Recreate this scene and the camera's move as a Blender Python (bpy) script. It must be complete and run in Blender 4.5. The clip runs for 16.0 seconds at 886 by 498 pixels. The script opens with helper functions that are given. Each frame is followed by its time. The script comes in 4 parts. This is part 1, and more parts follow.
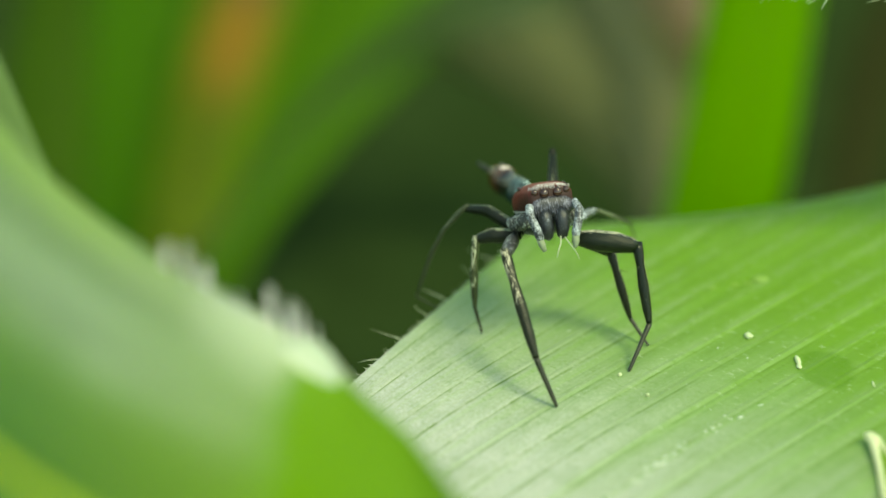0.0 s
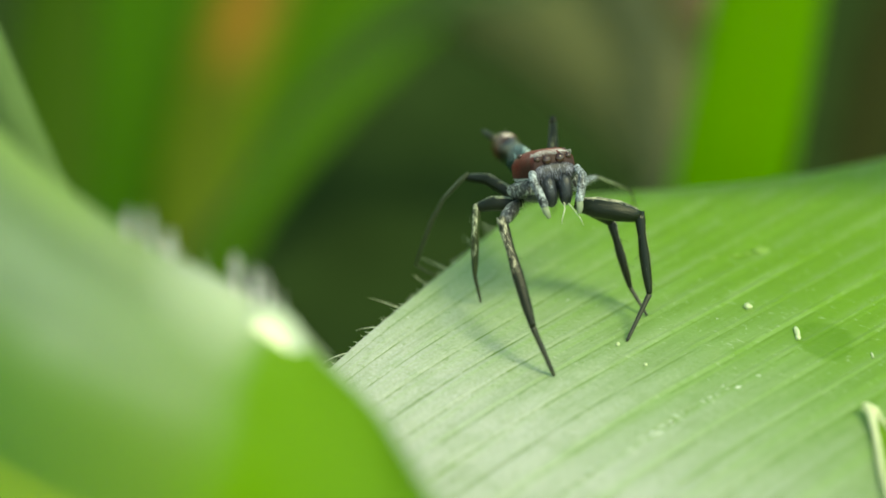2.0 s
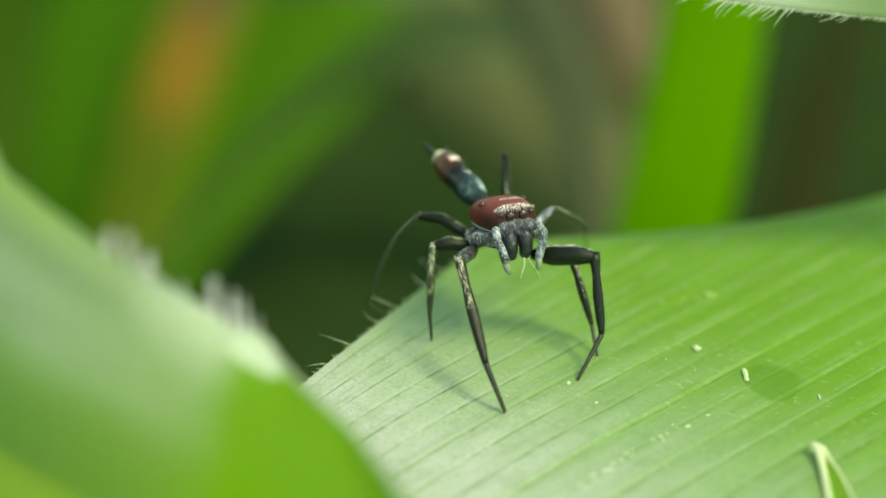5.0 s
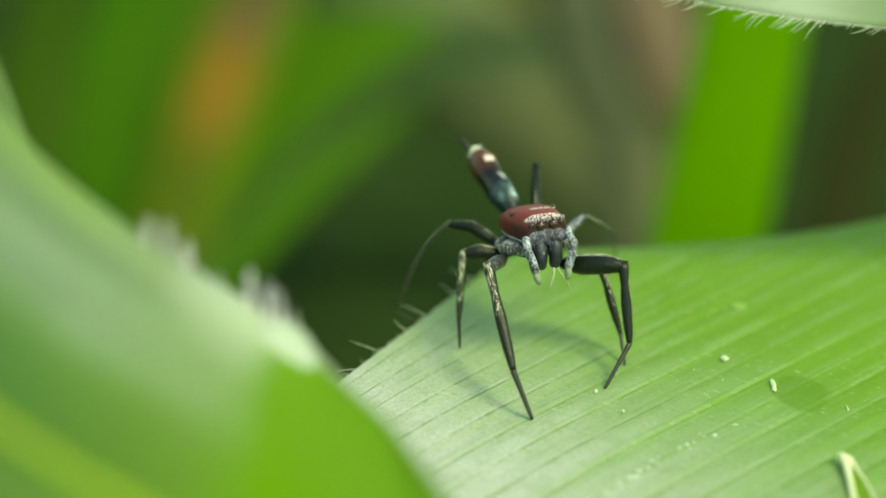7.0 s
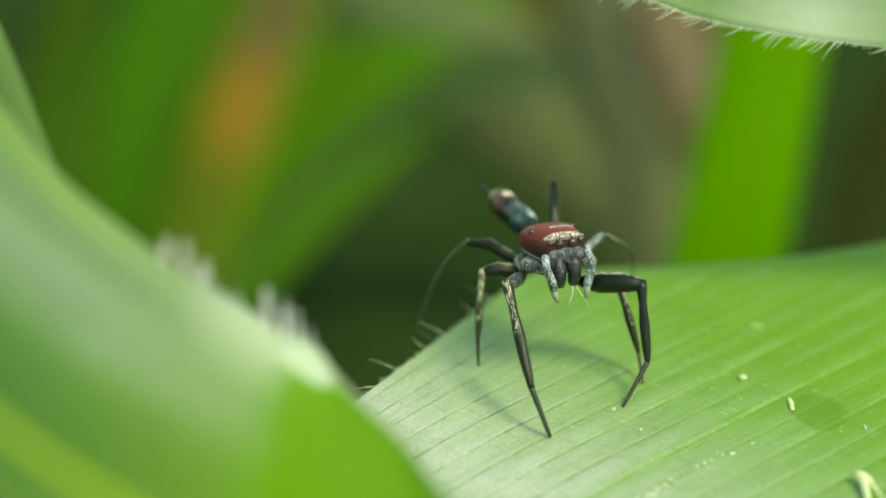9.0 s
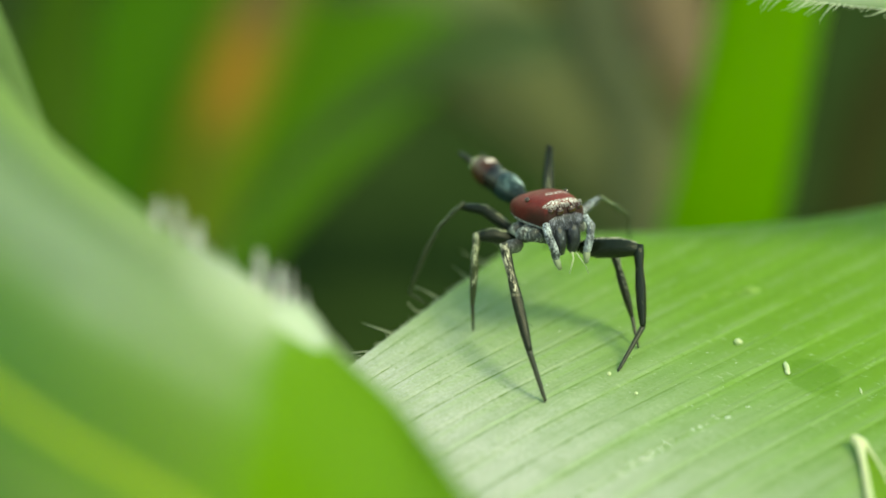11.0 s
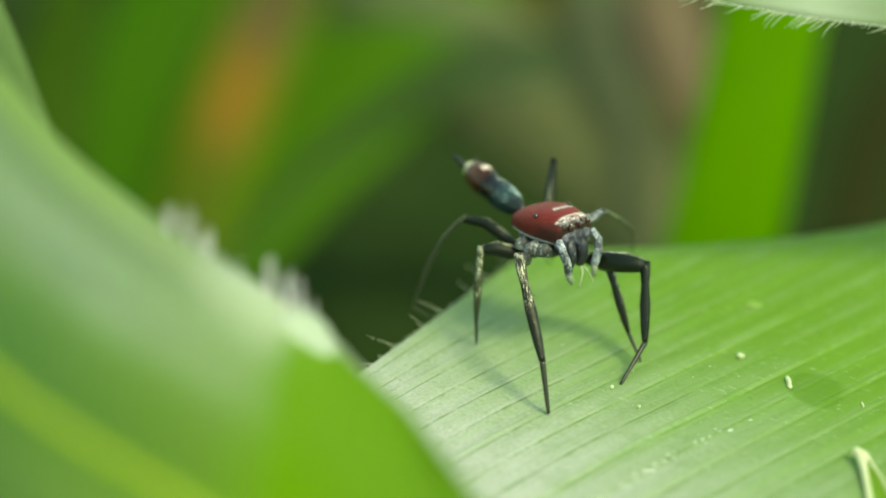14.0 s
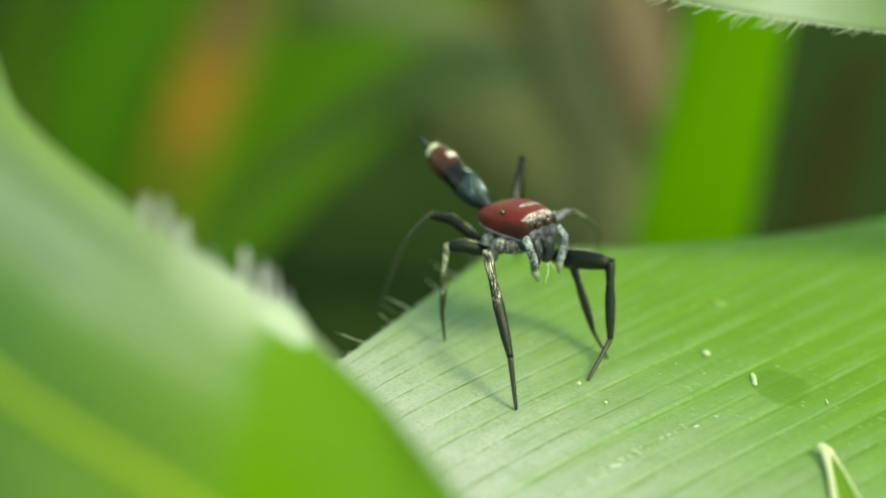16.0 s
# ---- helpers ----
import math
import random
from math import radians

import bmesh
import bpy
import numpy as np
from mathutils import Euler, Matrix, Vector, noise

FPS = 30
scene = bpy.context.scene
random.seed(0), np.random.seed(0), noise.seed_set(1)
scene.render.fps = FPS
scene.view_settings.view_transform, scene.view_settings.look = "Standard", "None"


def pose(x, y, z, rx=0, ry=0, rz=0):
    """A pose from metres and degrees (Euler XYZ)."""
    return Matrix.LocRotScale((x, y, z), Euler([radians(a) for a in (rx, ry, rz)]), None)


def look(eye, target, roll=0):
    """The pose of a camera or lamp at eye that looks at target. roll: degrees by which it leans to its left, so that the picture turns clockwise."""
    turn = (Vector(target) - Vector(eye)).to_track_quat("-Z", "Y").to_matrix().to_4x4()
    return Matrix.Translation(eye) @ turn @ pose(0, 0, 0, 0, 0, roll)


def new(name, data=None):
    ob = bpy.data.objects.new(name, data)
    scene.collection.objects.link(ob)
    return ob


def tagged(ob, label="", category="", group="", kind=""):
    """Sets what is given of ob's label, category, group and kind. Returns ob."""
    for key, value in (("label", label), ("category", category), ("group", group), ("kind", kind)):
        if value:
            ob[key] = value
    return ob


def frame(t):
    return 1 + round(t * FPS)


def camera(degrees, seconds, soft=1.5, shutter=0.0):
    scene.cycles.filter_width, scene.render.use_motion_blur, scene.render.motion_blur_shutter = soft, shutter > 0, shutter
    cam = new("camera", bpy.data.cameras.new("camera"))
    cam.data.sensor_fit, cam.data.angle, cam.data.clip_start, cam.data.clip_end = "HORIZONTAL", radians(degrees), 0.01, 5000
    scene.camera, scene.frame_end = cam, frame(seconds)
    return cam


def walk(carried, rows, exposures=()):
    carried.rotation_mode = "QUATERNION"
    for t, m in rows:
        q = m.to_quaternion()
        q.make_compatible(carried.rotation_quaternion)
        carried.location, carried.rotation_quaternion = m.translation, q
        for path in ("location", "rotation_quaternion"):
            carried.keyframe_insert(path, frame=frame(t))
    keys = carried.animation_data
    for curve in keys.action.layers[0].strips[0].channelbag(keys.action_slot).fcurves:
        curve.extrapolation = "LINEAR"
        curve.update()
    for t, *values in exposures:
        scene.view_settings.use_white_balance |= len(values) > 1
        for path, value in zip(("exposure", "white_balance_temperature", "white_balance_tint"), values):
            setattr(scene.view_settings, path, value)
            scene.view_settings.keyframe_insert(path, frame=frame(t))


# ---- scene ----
MM = 0.001
EYE = [
    (0, -2.826, -42.364, 24.416, 62.646, 2.128, -0.187),
    (0.5, -2.338, -42.348, 24.511, 61.659, 2.447, 0.775),
    (1, -2.223, -42.331, 24.375, 62.219, 2.482, 1.138),
    (1.5, -2.388, -42.428, 24.081, 62.774, 2.157, 0.602),
    (2, -2.467, -42.35, 24.069, 61.913, 1.943, 0.366),
    (2.5, -2.858, -42.57, 23.986, 61.773, 1.073, -0.692),
    (3, -2.999, -42.953, 23.841, 62.602, 0.293, -1.219),
    (3.5, -3.07, -42.856, 23.694, 62.962, -0.175, -2.141),
    (4, -3.08, -43.081, 23.538, 63.107, -0.141, -1.053),
    (4.2, -3.244, -42.864, 23.572, 63.345, -0.03, -1.569),
    (6.5, -2.856, -43.086, 23.151, 64.831, 0.058, -0.322),
    (7, -2.947, -43.284, 23.122, 65, -0, -0),
    (7.5, -2.938, -43.242, 23.197, 65.23, -0.045, -0.208),
    (8, -2.844, -43.492, 23.131, 65.606, 0.189, 0.737),
    (8.5, -2.933, -43.514, 23.173, 65.505, 0.221, 0.84),
    (9, -2.96, -43.564, 23.132, 65.767, 0.126, 0.646),
    (9.5, -2.848, -43.5, 23.063, 65.66, 0.141, 0.754),
    (10, -2.962, -43.378, 23.146, 64.683, 0.127, 0.491),
    (10.2, -2.897, -43.379, 23.018, 64.647, 0.085, 0.509),
    (12.5, -3.01, -43.603, 22.838, 65.181, 0.221, 0.351),
    (13, -3.015, -43.691, 22.833, 65.351, 0.004, 0.113),
    (13.5, -3.104, -43.819, 22.743, 65.37, -0.027, 0.216),
    (14, -3.085, -43.775, 22.722, 65.532, -0.146, 0.547),
    (14.5, -3.033, -43.901, 22.675, 65.684, 0.015, 1.061),
    (15, -3.133, -43.927, 22.636, 65.529, -0.362, 0.578),
    (15.5, -3.207, -44.069, 22.573, 65.887, -0.626, 0.25),
    (16, -3.214, -44.116, 22.555, 65.787, -0.902, -0.474),
]
cam = camera(30, 16.0, soft=1.6)
cam.data.dof.use_dof = True
cam.data.dof.focus_distance = 0.046
cam.data.dof.aperture_fstop = 33.0
walk(cam, [(t, pose(x * MM, y * MM, z * MM, rx, ry, rz)) for t, x, y, z, rx, ry, rz in EYE],
     exposures=[(0, 1.24, 10600, -24), (16, 1.24, 10600, -24)])

# ---- light: one high, hazy sun and open sky ----
SUN = Vector((0.5, -0.42, 1.0)).normalized()
world = bpy.data.worlds.new("sky")
scene.world = world
world.use_nodes = True
wn = world.node_tree
sky = wn.nodes.new("ShaderNodeTexSky")
sky.sky_type = "NISHITA"
sky.sun_disc = False
sky.sun_elevation = math.asin(SUN.z)
sky.sun_rotation = math.atan2(SUN.x, SUN.y)
wn.links.new(sky.outputs[0], wn.nodes["Background"].inputs[0])
wn.nodes["Background"].inputs[1].default_value = 0.155
sun = new("sun", bpy.data.lights.new("sun", "SUN"))
sun.data.energy, sun.data.angle, sun.data.color = 1.15, radians(16.0), (1.0, 0.96, 0.84)
sun.matrix_world = look(SUN, (0, 0, 0))


# ---- materials ----
class Mat:
    """A small builder of node materials."""

    def __init__(self, name):
        self.m = bpy.data.materials.new(name)
        self.m.use_nodes = True
        self.t = self.m.node_tree
        self.b = self.t.nodes["Principled BSDF"]
        self.out = self.t.nodes["Material Output"]

    def n(self, kind, **sets):
        node = self.t.nodes.new("ShaderNode" + kind)
        for key, value in sets.items():
            if key in node.inputs:
                node.inputs[key].default_value = value
        return node

    def link(self, a, b):
        self.t.links.new(a, b)
        return b

    def noise(self, coord, scale, detail=4.0, rough=0.6):
        x = self.n("TexNoise", Scale=scale, Detail=detail, Roughness=rough)
        self.link(coord, x.inputs["Vector"])
        return x.outputs["Fac"]

    def ramp(self, fac, stops):
        x = self.n("ValToRGB")
        while len(x.color_ramp.elements) < len(stops):
            x.color_ramp.elements.new(0.5)
        for e, (p, c) in zip(x.color_ramp.elements, stops):
            e.position, e.color = p, (*c, 1) if len(c) == 3 else c
        self.link(fac, x.inputs[0])
        return x.outputs[0]

    def mix(self, fac, a, b, mode="MIX"):
        x = self.t.nodes.new("ShaderNodeMix")
        x.data_type, x.blend_type = "RGBA", mode
        for value, i in ((fac, 0), (a, 6), (b, 7)):
            if hasattr(value, "is_linked"):
                self.link(value, x.inputs[i])
            elif isinstance(value, (int, float)):
                x.inputs[i].default_value = value
            else:
                x.inputs[i].default_value = (*value, 1)
        return x.outputs[2]

    def math(self, op, a, b=0.0, clamp=False):
        x = self.t.nodes.new("ShaderNodeMath")
        x.operation, x.use_clamp = op, clamp
        for value, i in ((a, 0), (b, 1)):
            if hasattr(value, "is_linked"):
                self.link(value, x.inputs[i])
            else:
                x.inputs[i].default_value = value
        return x.outputs[0]

    def coords(self, what="Object"):
        return self.t.nodes.new("ShaderNodeTexCoord").outputs[what]

    def bump(self, height, strength=0.3, distance=0.00005):
        x = self.n("Bump", Strength=strength, Distance=distance)
        self.link(height, x.inputs["Height"])
        self.link(x.outputs[0], self.b.inputs["Normal"])

    def set(self, **sets):
        for key, value in sets.items():
            sock = self.b.inputs[key.replace("_", " ")]
            if hasattr(value, "is_linked"):
                self.link(value, sock)
            else:
                sock.default_value = (*value, 1) if isinstance(value, tuple) else value
        return self

    def translucent(self, colour, share):
        tr = self.n("BsdfTranslucent")
        if hasattr(colour, "is_linked"):
            self.link(colour, tr.inputs["Color"])
        else:
            tr.inputs["Color"].default_value = (*colour, 1)
        mx = self.n("MixShader")
        mx.inputs[0].default_value = share
        self.link(self.b.outputs[0], mx.inputs[1])
        self.link(tr.outputs[0], mx.inputs[2])
        self.link(mx.outputs[0], self.out.inputs["Surface"])


def leaf_material(name, dark, light, through_colour, share=0.3, rough=0.42, vein=1.0, spec=0.5, stripe=1.0, fuzz=0.0, aside=None, painted_sheen=None, edge=None, dark_oval=None, crisp=0.0, bands=0.0, rib=None, patch=None, top=None, foot=None, girdle=None, beyond=None):
    """Grass blade: UV runs in mm, u along the blade and v across it."""
    m = Mat(name)
    uv = m.coords("UV")
    sep = m.n("SeparateXYZ")
    m.link(uv, sep.inputs[0])
    stretch = m.n("Mapping")
    stretch.inputs["Scale"].default_value = (0.05, 1.0, 1.0)
    m.link(uv, stretch.inputs["Vector"])
    lines = m.noise(stretch.outputs[0], 2.2 * vein, 5, 0.62)
    fine = m.noise(stretch.outputs[0], 14.0 * vein, 3, 0.6)
    blot = m.noise(uv, 0.35, 4, 0.55)
    grain = m.noise(uv, 9.0, 4, 0.7)
    a = m.mix(m.ramp(lines, [(0.25, (0.1, 0.1, 0.1)), (0.75, (0.9, 0.9, 0.9))]), dark, light)
    a = m.mix(m.math("MULTIPLY", m.ramp(fine, [(0.4, (0, 0, 0)), (0.7, (1, 1, 1))]), 0.35 * stripe), a, light)
    a = m.mix(m.math("MULTIPLY", blot, 0.35), a, tuple(0.6 * c for c in dark))
    a = m.mix(m.math("MULTIPLY", m.ramp(grain, [(0.62, (0, 0, 0)), (0.78, (1, 1, 1))]), 0.35), a, tuple(min(1, 1.5 * c + 0.05) for c in light))
    if bands:
        # broad darker and lighter streaks along the blade
        wide = m.n("Mapping")
        wide.inputs["Scale"].default_value = (0.06, 0.9, 1.0)
        m.link(uv, wide.inputs["Vector"])
        streak = m.noise(wide.outputs[0], 0.8, 3, 0.5)
        a = m.mix(m.math("MULTIPLY", m.ramp(streak, [(0.42, (0, 0, 0)), (0.6, (1, 1, 1))]), bands), a, tuple(0.45 * c for c in dark))
    if painted_sheen:
        # pale sky sheen painted towards the leaf's foot or margin: (u, v, shift, share)
        far = m.math("ADD", m.math("MULTIPLY", sep.outputs[0], painted_sheen[0]), m.math("MULTIPLY", sep.outputs[1], painted_sheen[1]))
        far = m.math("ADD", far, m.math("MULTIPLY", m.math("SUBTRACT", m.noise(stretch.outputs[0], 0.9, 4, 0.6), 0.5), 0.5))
        far = m.math("ADD", far, painted_sheen[2], True)
        sheen_tint = m.mix(m.ramp(grain, [(0.4, (0, 0, 0)), (0.65, (1, 1, 1))]), (0.47, 0.50, 0.44), (0.64, 0.65, 0.615))
        a = m.mix(m.math("MULTIPLY", m.math("POWER", far, 1.9), painted_sheen[3]), a, sheen_tint)
    sheen_share = m.math("ADD", m.math("MULTIPLY", far, 0.9), 0.45) if painted_sheen else 1.0
    if crisp:
        # thin dark furrows and thin pale ridges between the veins
        thin = m.n("Mapping")
        thin.inputs["Scale"].default_value = (0.012, 1.0, 1.0)
        m.link(uv, thin.inputs["Vector"])
        furrow = m.noise(thin.outputs[0], 1.7, 3, 0.65)
        cut = m.ramp(furrow, [(0.47, (0, 0, 0)), (0.495, (1, 1, 1)), (0.52, (0, 0, 0))])
        ridge = m.ramp(furrow, [(0.55, (0, 0, 0)), (0.60, (1, 1, 1)), (0.66, (0, 0, 0))])
        worn = m.ramp(m.noise(uv, 0.8, 4, 0.7), [(0.36, (0, 0, 0)), (0.58, (1, 1, 1))])
        a = m.mix(m.math("MULTIPLY", m.math("MULTIPLY", cut, worn), 0.5 * crisp), a, tuple(0.5 * c for c in dark))
        a = m.mix(m.math("MULTIPLY", ridge, 0.4 * crisp), a, tuple(min(1, 1.35 * c + 0.02) for c in light))
        # main veins about a millimetre apart: a pale ridge with a dark crease beside it
        sway = m.math("MULTIPLY", m.math("SUBTRACT", m.noise(thin.outputs[0], 0.9, 2, 0.5), 0.5), 0.25)
        turn = m.math("FRACT", m.math("MULTIPLY", m.math("SUBTRACT", m.math("ADD", sep.outputs[1], sway), 8.18), 1 / 0.96))
        crease = m.ramp(turn, [(0.0, (1, 1, 1)), (0.05, (0.6, 0.6, 0.6)), (0.10, (0, 0, 0))])
        raised = m.ramp(turn, [(0.5, (0, 0, 0)), (0.8, (1, 1, 1)), (0.95, (1, 1, 1)), (1.0, (0, 0, 0))])
        a = m.mix(m.math("MULTIPLY", m.math("MULTIPLY", m.math("MULTIPLY", crease, worn), sheen_share), 1.6 * crisp), a, tuple(0.6 * c for c in dark))
        a = m.mix(m.math("MULTIPLY", m.math("MULTIPLY", raised, worn), 0.3 * crisp), a, (0.52, 0.62, 0.40))
        # worn blotches in the wax
        # darker blotches that break up the painted sheen
        blotch = m.ramp(m.noise(uv, 0.95, 5, 0.65), [(0.5, (0, 0, 0)), (0.62, (1, 1, 1))])
        a = m.mix(m.math("MULTIPLY", m.math("MULTIPLY", blotch, sheen_share), 0.28 * crisp), a, tuple(0.75 * c for c in dark))
        # short dark pits and pale flakes
        tick = m.n("Mapping")
        tick.inputs["Scale"].default_value = (1.3, 0.6, 1.0)
        m.link(uv, tick.inputs["Vector"])
        pit = m.noise(tick.outputs[0], 4.5, 4, 0.75)
        a = m.mix(m.math("MULTIPLY", m.ramp(pit, [(0.585, (0, 0, 0)), (0.64, (1, 1, 1))]), 0.7 * crisp), a, tuple(0.7 * c for c in dark))
        a = m.mix(m.math("MULTIPLY", m.ramp(pit, [(0.35, (1, 1, 1)), (0.40, (0, 0, 0))]), 0.7 * crisp), a, (0.6, 0.68, 0.48))
    if dark_oval:
        # a darker green oval patch: (x, y, half width, half length) in mm
        xy = m.n("SeparateXYZ")
        m.link(m.coords(), xy.inputs[0])
        dy = m.math("MULTIPLY", m.math("SUBTRACT", xy.outputs[1], dark_oval[1] * MM), 1 / MM)
        dx = m.math("ADD", m.math("MULTIPLY", m.math("SUBTRACT", xy.outputs[0], dark_oval[0] * MM), 1 / MM), m.math("MULTIPLY", dy, 0.05))
        dx, dy = m.math("MULTIPLY", dx, 1 / dark_oval[2]), m.math("MULTIPLY", dy, 1 / dark_oval[3])
        gap = m.math("SQRT", m.math("ADD", m.math("MULTIPLY", dx, dx), m.math("MULTIPLY", dy, dy)))
        gap = m.math("ADD", gap, m.math("MULTIPLY", m.math("SUBTRACT", m.noise(uv, 1.3, 2, 0.5), 0.5), 0.5))
        a = m.mix(m.math("MULTIPLY", m.math("MULTIPLY", m.math("SUBTRACT", 1.0, gap), 1 / 0.18, True), 0.5), a, (0.085, 0.21, 0.002))
    if girdle:
        # yellower green along the margin
        brim = m.math("MULTIPLY", m.math("SUBTRACT", 2.0, m.math("ADD", sep.outputs[1], m.math("MULTIPLY", blot, 0.8))), 0.6, True)
        brim = m.math("MULTIPLY", brim, m.math("MULTIPLY", m.math("SUBTRACT", 10.0, sep.outputs[0]), 0.25, True))
        a = m.mix(m.math("MULTIPLY", brim, 0.6), a, (0.23, 0.36, 0.055))
        # a broad greyish sheen painted along the blade, broken by streaks: (v, half width, share)
        off = m.math("ABSOLUTE", m.math("SUBTRACT", m.math("ADD", sep.outputs[1], m.math("MULTIPLY", m.math("SUBTRACT", blot, 0.5), 2.0)), girdle[0]))
        thick = m.math("MULTIPLY", m.math("SUBTRACT", girdle[1], off), 1 / girdle[1], True)
        thick = m.math("MULTIPLY", thick, m.ramp(m.noise(stretch.outputs[0], 0.6, 3, 0.5), [(0.3, (0.35, 0.35, 0.35)), (0.6, (1, 1, 1))]))
        a = m.mix(m.math("MULTIPLY", thick, girdle[2]), a, (0.46, 0.52, 0.45))
    if beyond:
        # shade past the midrib painted as darker green, paler in places: (v, softness, colour)
        past = m.math("MULTIPLY", m.math("SUBTRACT", sep.outputs[1], beyond[0]), 1 / beyond[1], True)
        a = m.mix(m.math("MULTIPLY", past, m.ramp(m.noise(uv, 0.3, 3, 0.5), [(0.42, (0.95, 0.95, 0.95)), (0.62, (0.2, 0.2, 0.2))])), a, beyond[2])
    if rib:
        # greener strip on either side of the midrib, its shade painted in: (v, half width, colour)
        off = m.math("ABSOLUTE", m.math("SUBTRACT", sep.outputs[1], rib[0]))
        off = m.math("ADD", off, m.math("MULTIPLY", m.math("SUBTRACT", blot, 0.5), 1.2))
        a = m.mix(m.math("MULTIPLY", m.math("MULTIPLY", m.math("SUBTRACT", rib[1], off), 1 / rib[1], True), 0.9), a, rib[2])
    if patch:
        # a whitish highlight painted as a patch: (u, v, radius, share)
        du = m.math("MULTIPLY", m.math("SUBTRACT", sep.outputs[0], patch[0]), 0.8)
        dv = m.math("SUBTRACT", sep.outputs[1], patch[1])
        gap = m.math("SQRT", m.math("ADD", m.math("MULTIPLY", du, du), m.math("MULTIPLY", dv, dv)))
        a = m.mix(m.math("MULTIPLY", m.math("MULTIPLY", m.math("SUBTRACT", patch[2], gap), 1 / patch[2], True), patch[3]), a, (0.8, 0.84, 0.78))
    if top:
        # withered brown towards the tip: (u, softness, colour)
        a = m.mix(m.math("MULTIPLY", m.math("SUBTRACT", sep.outputs[0], top[0]), 1 / top[1], True), a, top[2])
    if foot:
        # still green towards the base: (u, softness, colour)
        a = m.mix(m.math("MULTIPLY", m.math("SUBTRACT", foot[0], sep.outputs[0]), 1 / foot[1], True), a, foot[2])
    if edge:
        # green borders on either side of a dry streak: (half width, softness, colour)
        off = m.math("ADD", m.math("ABSOLUTE", sep.outputs[1]), m.math("MULTIPLY", m.math("SUBTRACT", blot, 0.5), 3.0))
        a = m.mix(m.math("MULTIPLY", m.math("SUBTRACT", off, edge[0]), 1 / edge[1], True), a, edge[2])
    if aside:
        # saturated green past a place along the blade, light through it painted in: (u, softness, colour)
        past = m.math("SUBTRACT", sep.outputs[0], m.math("DIVIDE", 1.0, m.math("ADD", sep.outputs[1], 0.05)))
        hard = m.math("DIVIDE", m.math("SUBTRACT", past, aside[0]), m.math("ADD", m.math("MULTIPLY", sep.outputs[1], 0.22), aside[1]), True)
        hard = m.math("MULTIPLY", hard, 0.92)
        soft = m.math("MULTIPLY", m.math("MULTIPLY", m.math("SUBTRACT", past, aside[0] - 5.0), 1 / 5.0, True), 0.42)
        a = m.mix(soft, a, (0.20, 0.33, 0.015))
        a = m.mix(hard, a, aside[2])
        bare = m.math("SUBTRACT", 1.0, hard)
    m.set(Base_Color=a, Roughness=m.ramp(grain, [(0.2, (rough - 0.08,) * 3), (0.8, (rough + 0.16,) * 3)]))
    m.b.inputs["Specular IOR Level"].default_value = spec
    if fuzz:
        down = m.ramp(m.math("MULTIPLY", m.math("ADD", sep.outputs[1], m.math("MULTIPLY", blot, 3.0)), 0.1, True), [(0.12, (fuzz,) * 3), (0.75, (0.08 * fuzz,) * 3)])
        m.link(m.math("MULTIPLY", down, bare) if aside else down, m.b.inputs["Sheen Weight"])
        if aside:
            m.link(m.math("MULTIPLY", bare, spec), m.b.inputs["Specular IOR Level"])
    m.b.inputs["Sheen Roughness"].default_value = 0.3
    m.bump(m.math("ADD", m.math("MULTIPLY", fine, 0.4), m.math("MULTIPLY", grain, 0.9)), 0.6, 0.00005)
    m.translucent(through_colour, share)
    return m.m


def plain(name, colour, rough=0.5, var=0.3, scale=900.0, spec=0.5, share=0.0):
    m = Mat(name)
    g = m.noise(m.coords(), scale, 4, 0.65)
    big = m.noise(m.coords(), scale * 0.2, 3, 0.6)
    c = m.mix(g, tuple(v * (1 - var) for v in colour), tuple(min(1, v * (1 + var)) for v in colour))
    c = m.mix(m.math("MULTIPLY", big, 0.4), c, tuple(v * 0.6 for v in colour))
    m.set(Base_Color=c, Roughness=rough)
    m.b.inputs["Specular IOR Level"].default_value = spec
    m.bump(g, 0.4, 0.00002)
    if share:
        m.translucent(colour, share)
    return m.m


LEAF = leaf_material("leaf_green", (0.142, 0.296, 0.018), (0.19, 0.362, 0.04), (0.24, 0.5, 0.03), 0.22, 0.5, 1.0, 0.14, 0.7, 0.1, None, (-0.086, -0.011, 0.675, 0.93), dark_oval=(7.05, -3.2, 0.85, 1.15), crisp=0.5)
NEAR = leaf_material("near_leaf", (0.066, 0.165, 0.016), (0.155, 0.27, 0.05), (0.22, 0.48, 0.03), 0.3, 0.45, 0.6, 0.4, 0.8, 0.2, (11.5, 0.8, (0.14, 0.295, 0.012)), (0.045, -0.13, 0.42, 0.62), bands=0.45, rib=(9.1, 3.6, (0.034, 0.115, 0.006)), patch=(12.0, 0.7, 2.4, 0.6), girdle=(3.7, 2.6, 0.5), beyond=(9.6, 0.8, (0.03, 0.10, 0.014)))
PALE = leaf_material("pale_leaf", (0.12, 0.21, 0.065), (0.19, 0.29, 0.12), (0.3, 0.55, 0.1), 0.35, 0.42, 1.0, 0.6, 1.0, 0.3, None, (-0.17, 0.0, 1.2, 0.6), bands=0.5, patch=(10.2, 0.7, 3.0, 0.45))
STALK = leaf_material("bright_blade", (0.105, 0.275, 0.003), (0.155, 0.35, 0.006), (0.22, 0.55, 0.005), 0.45, 0.6, 0.4, 0.15)
FOLD = leaf_material("folded_blade", (0.12, 0.21, 0.055), (0.18, 0.28, 0.10), (0.15, 0.3, 0.05), 0.3, 0.5, 1.0, 0.3)
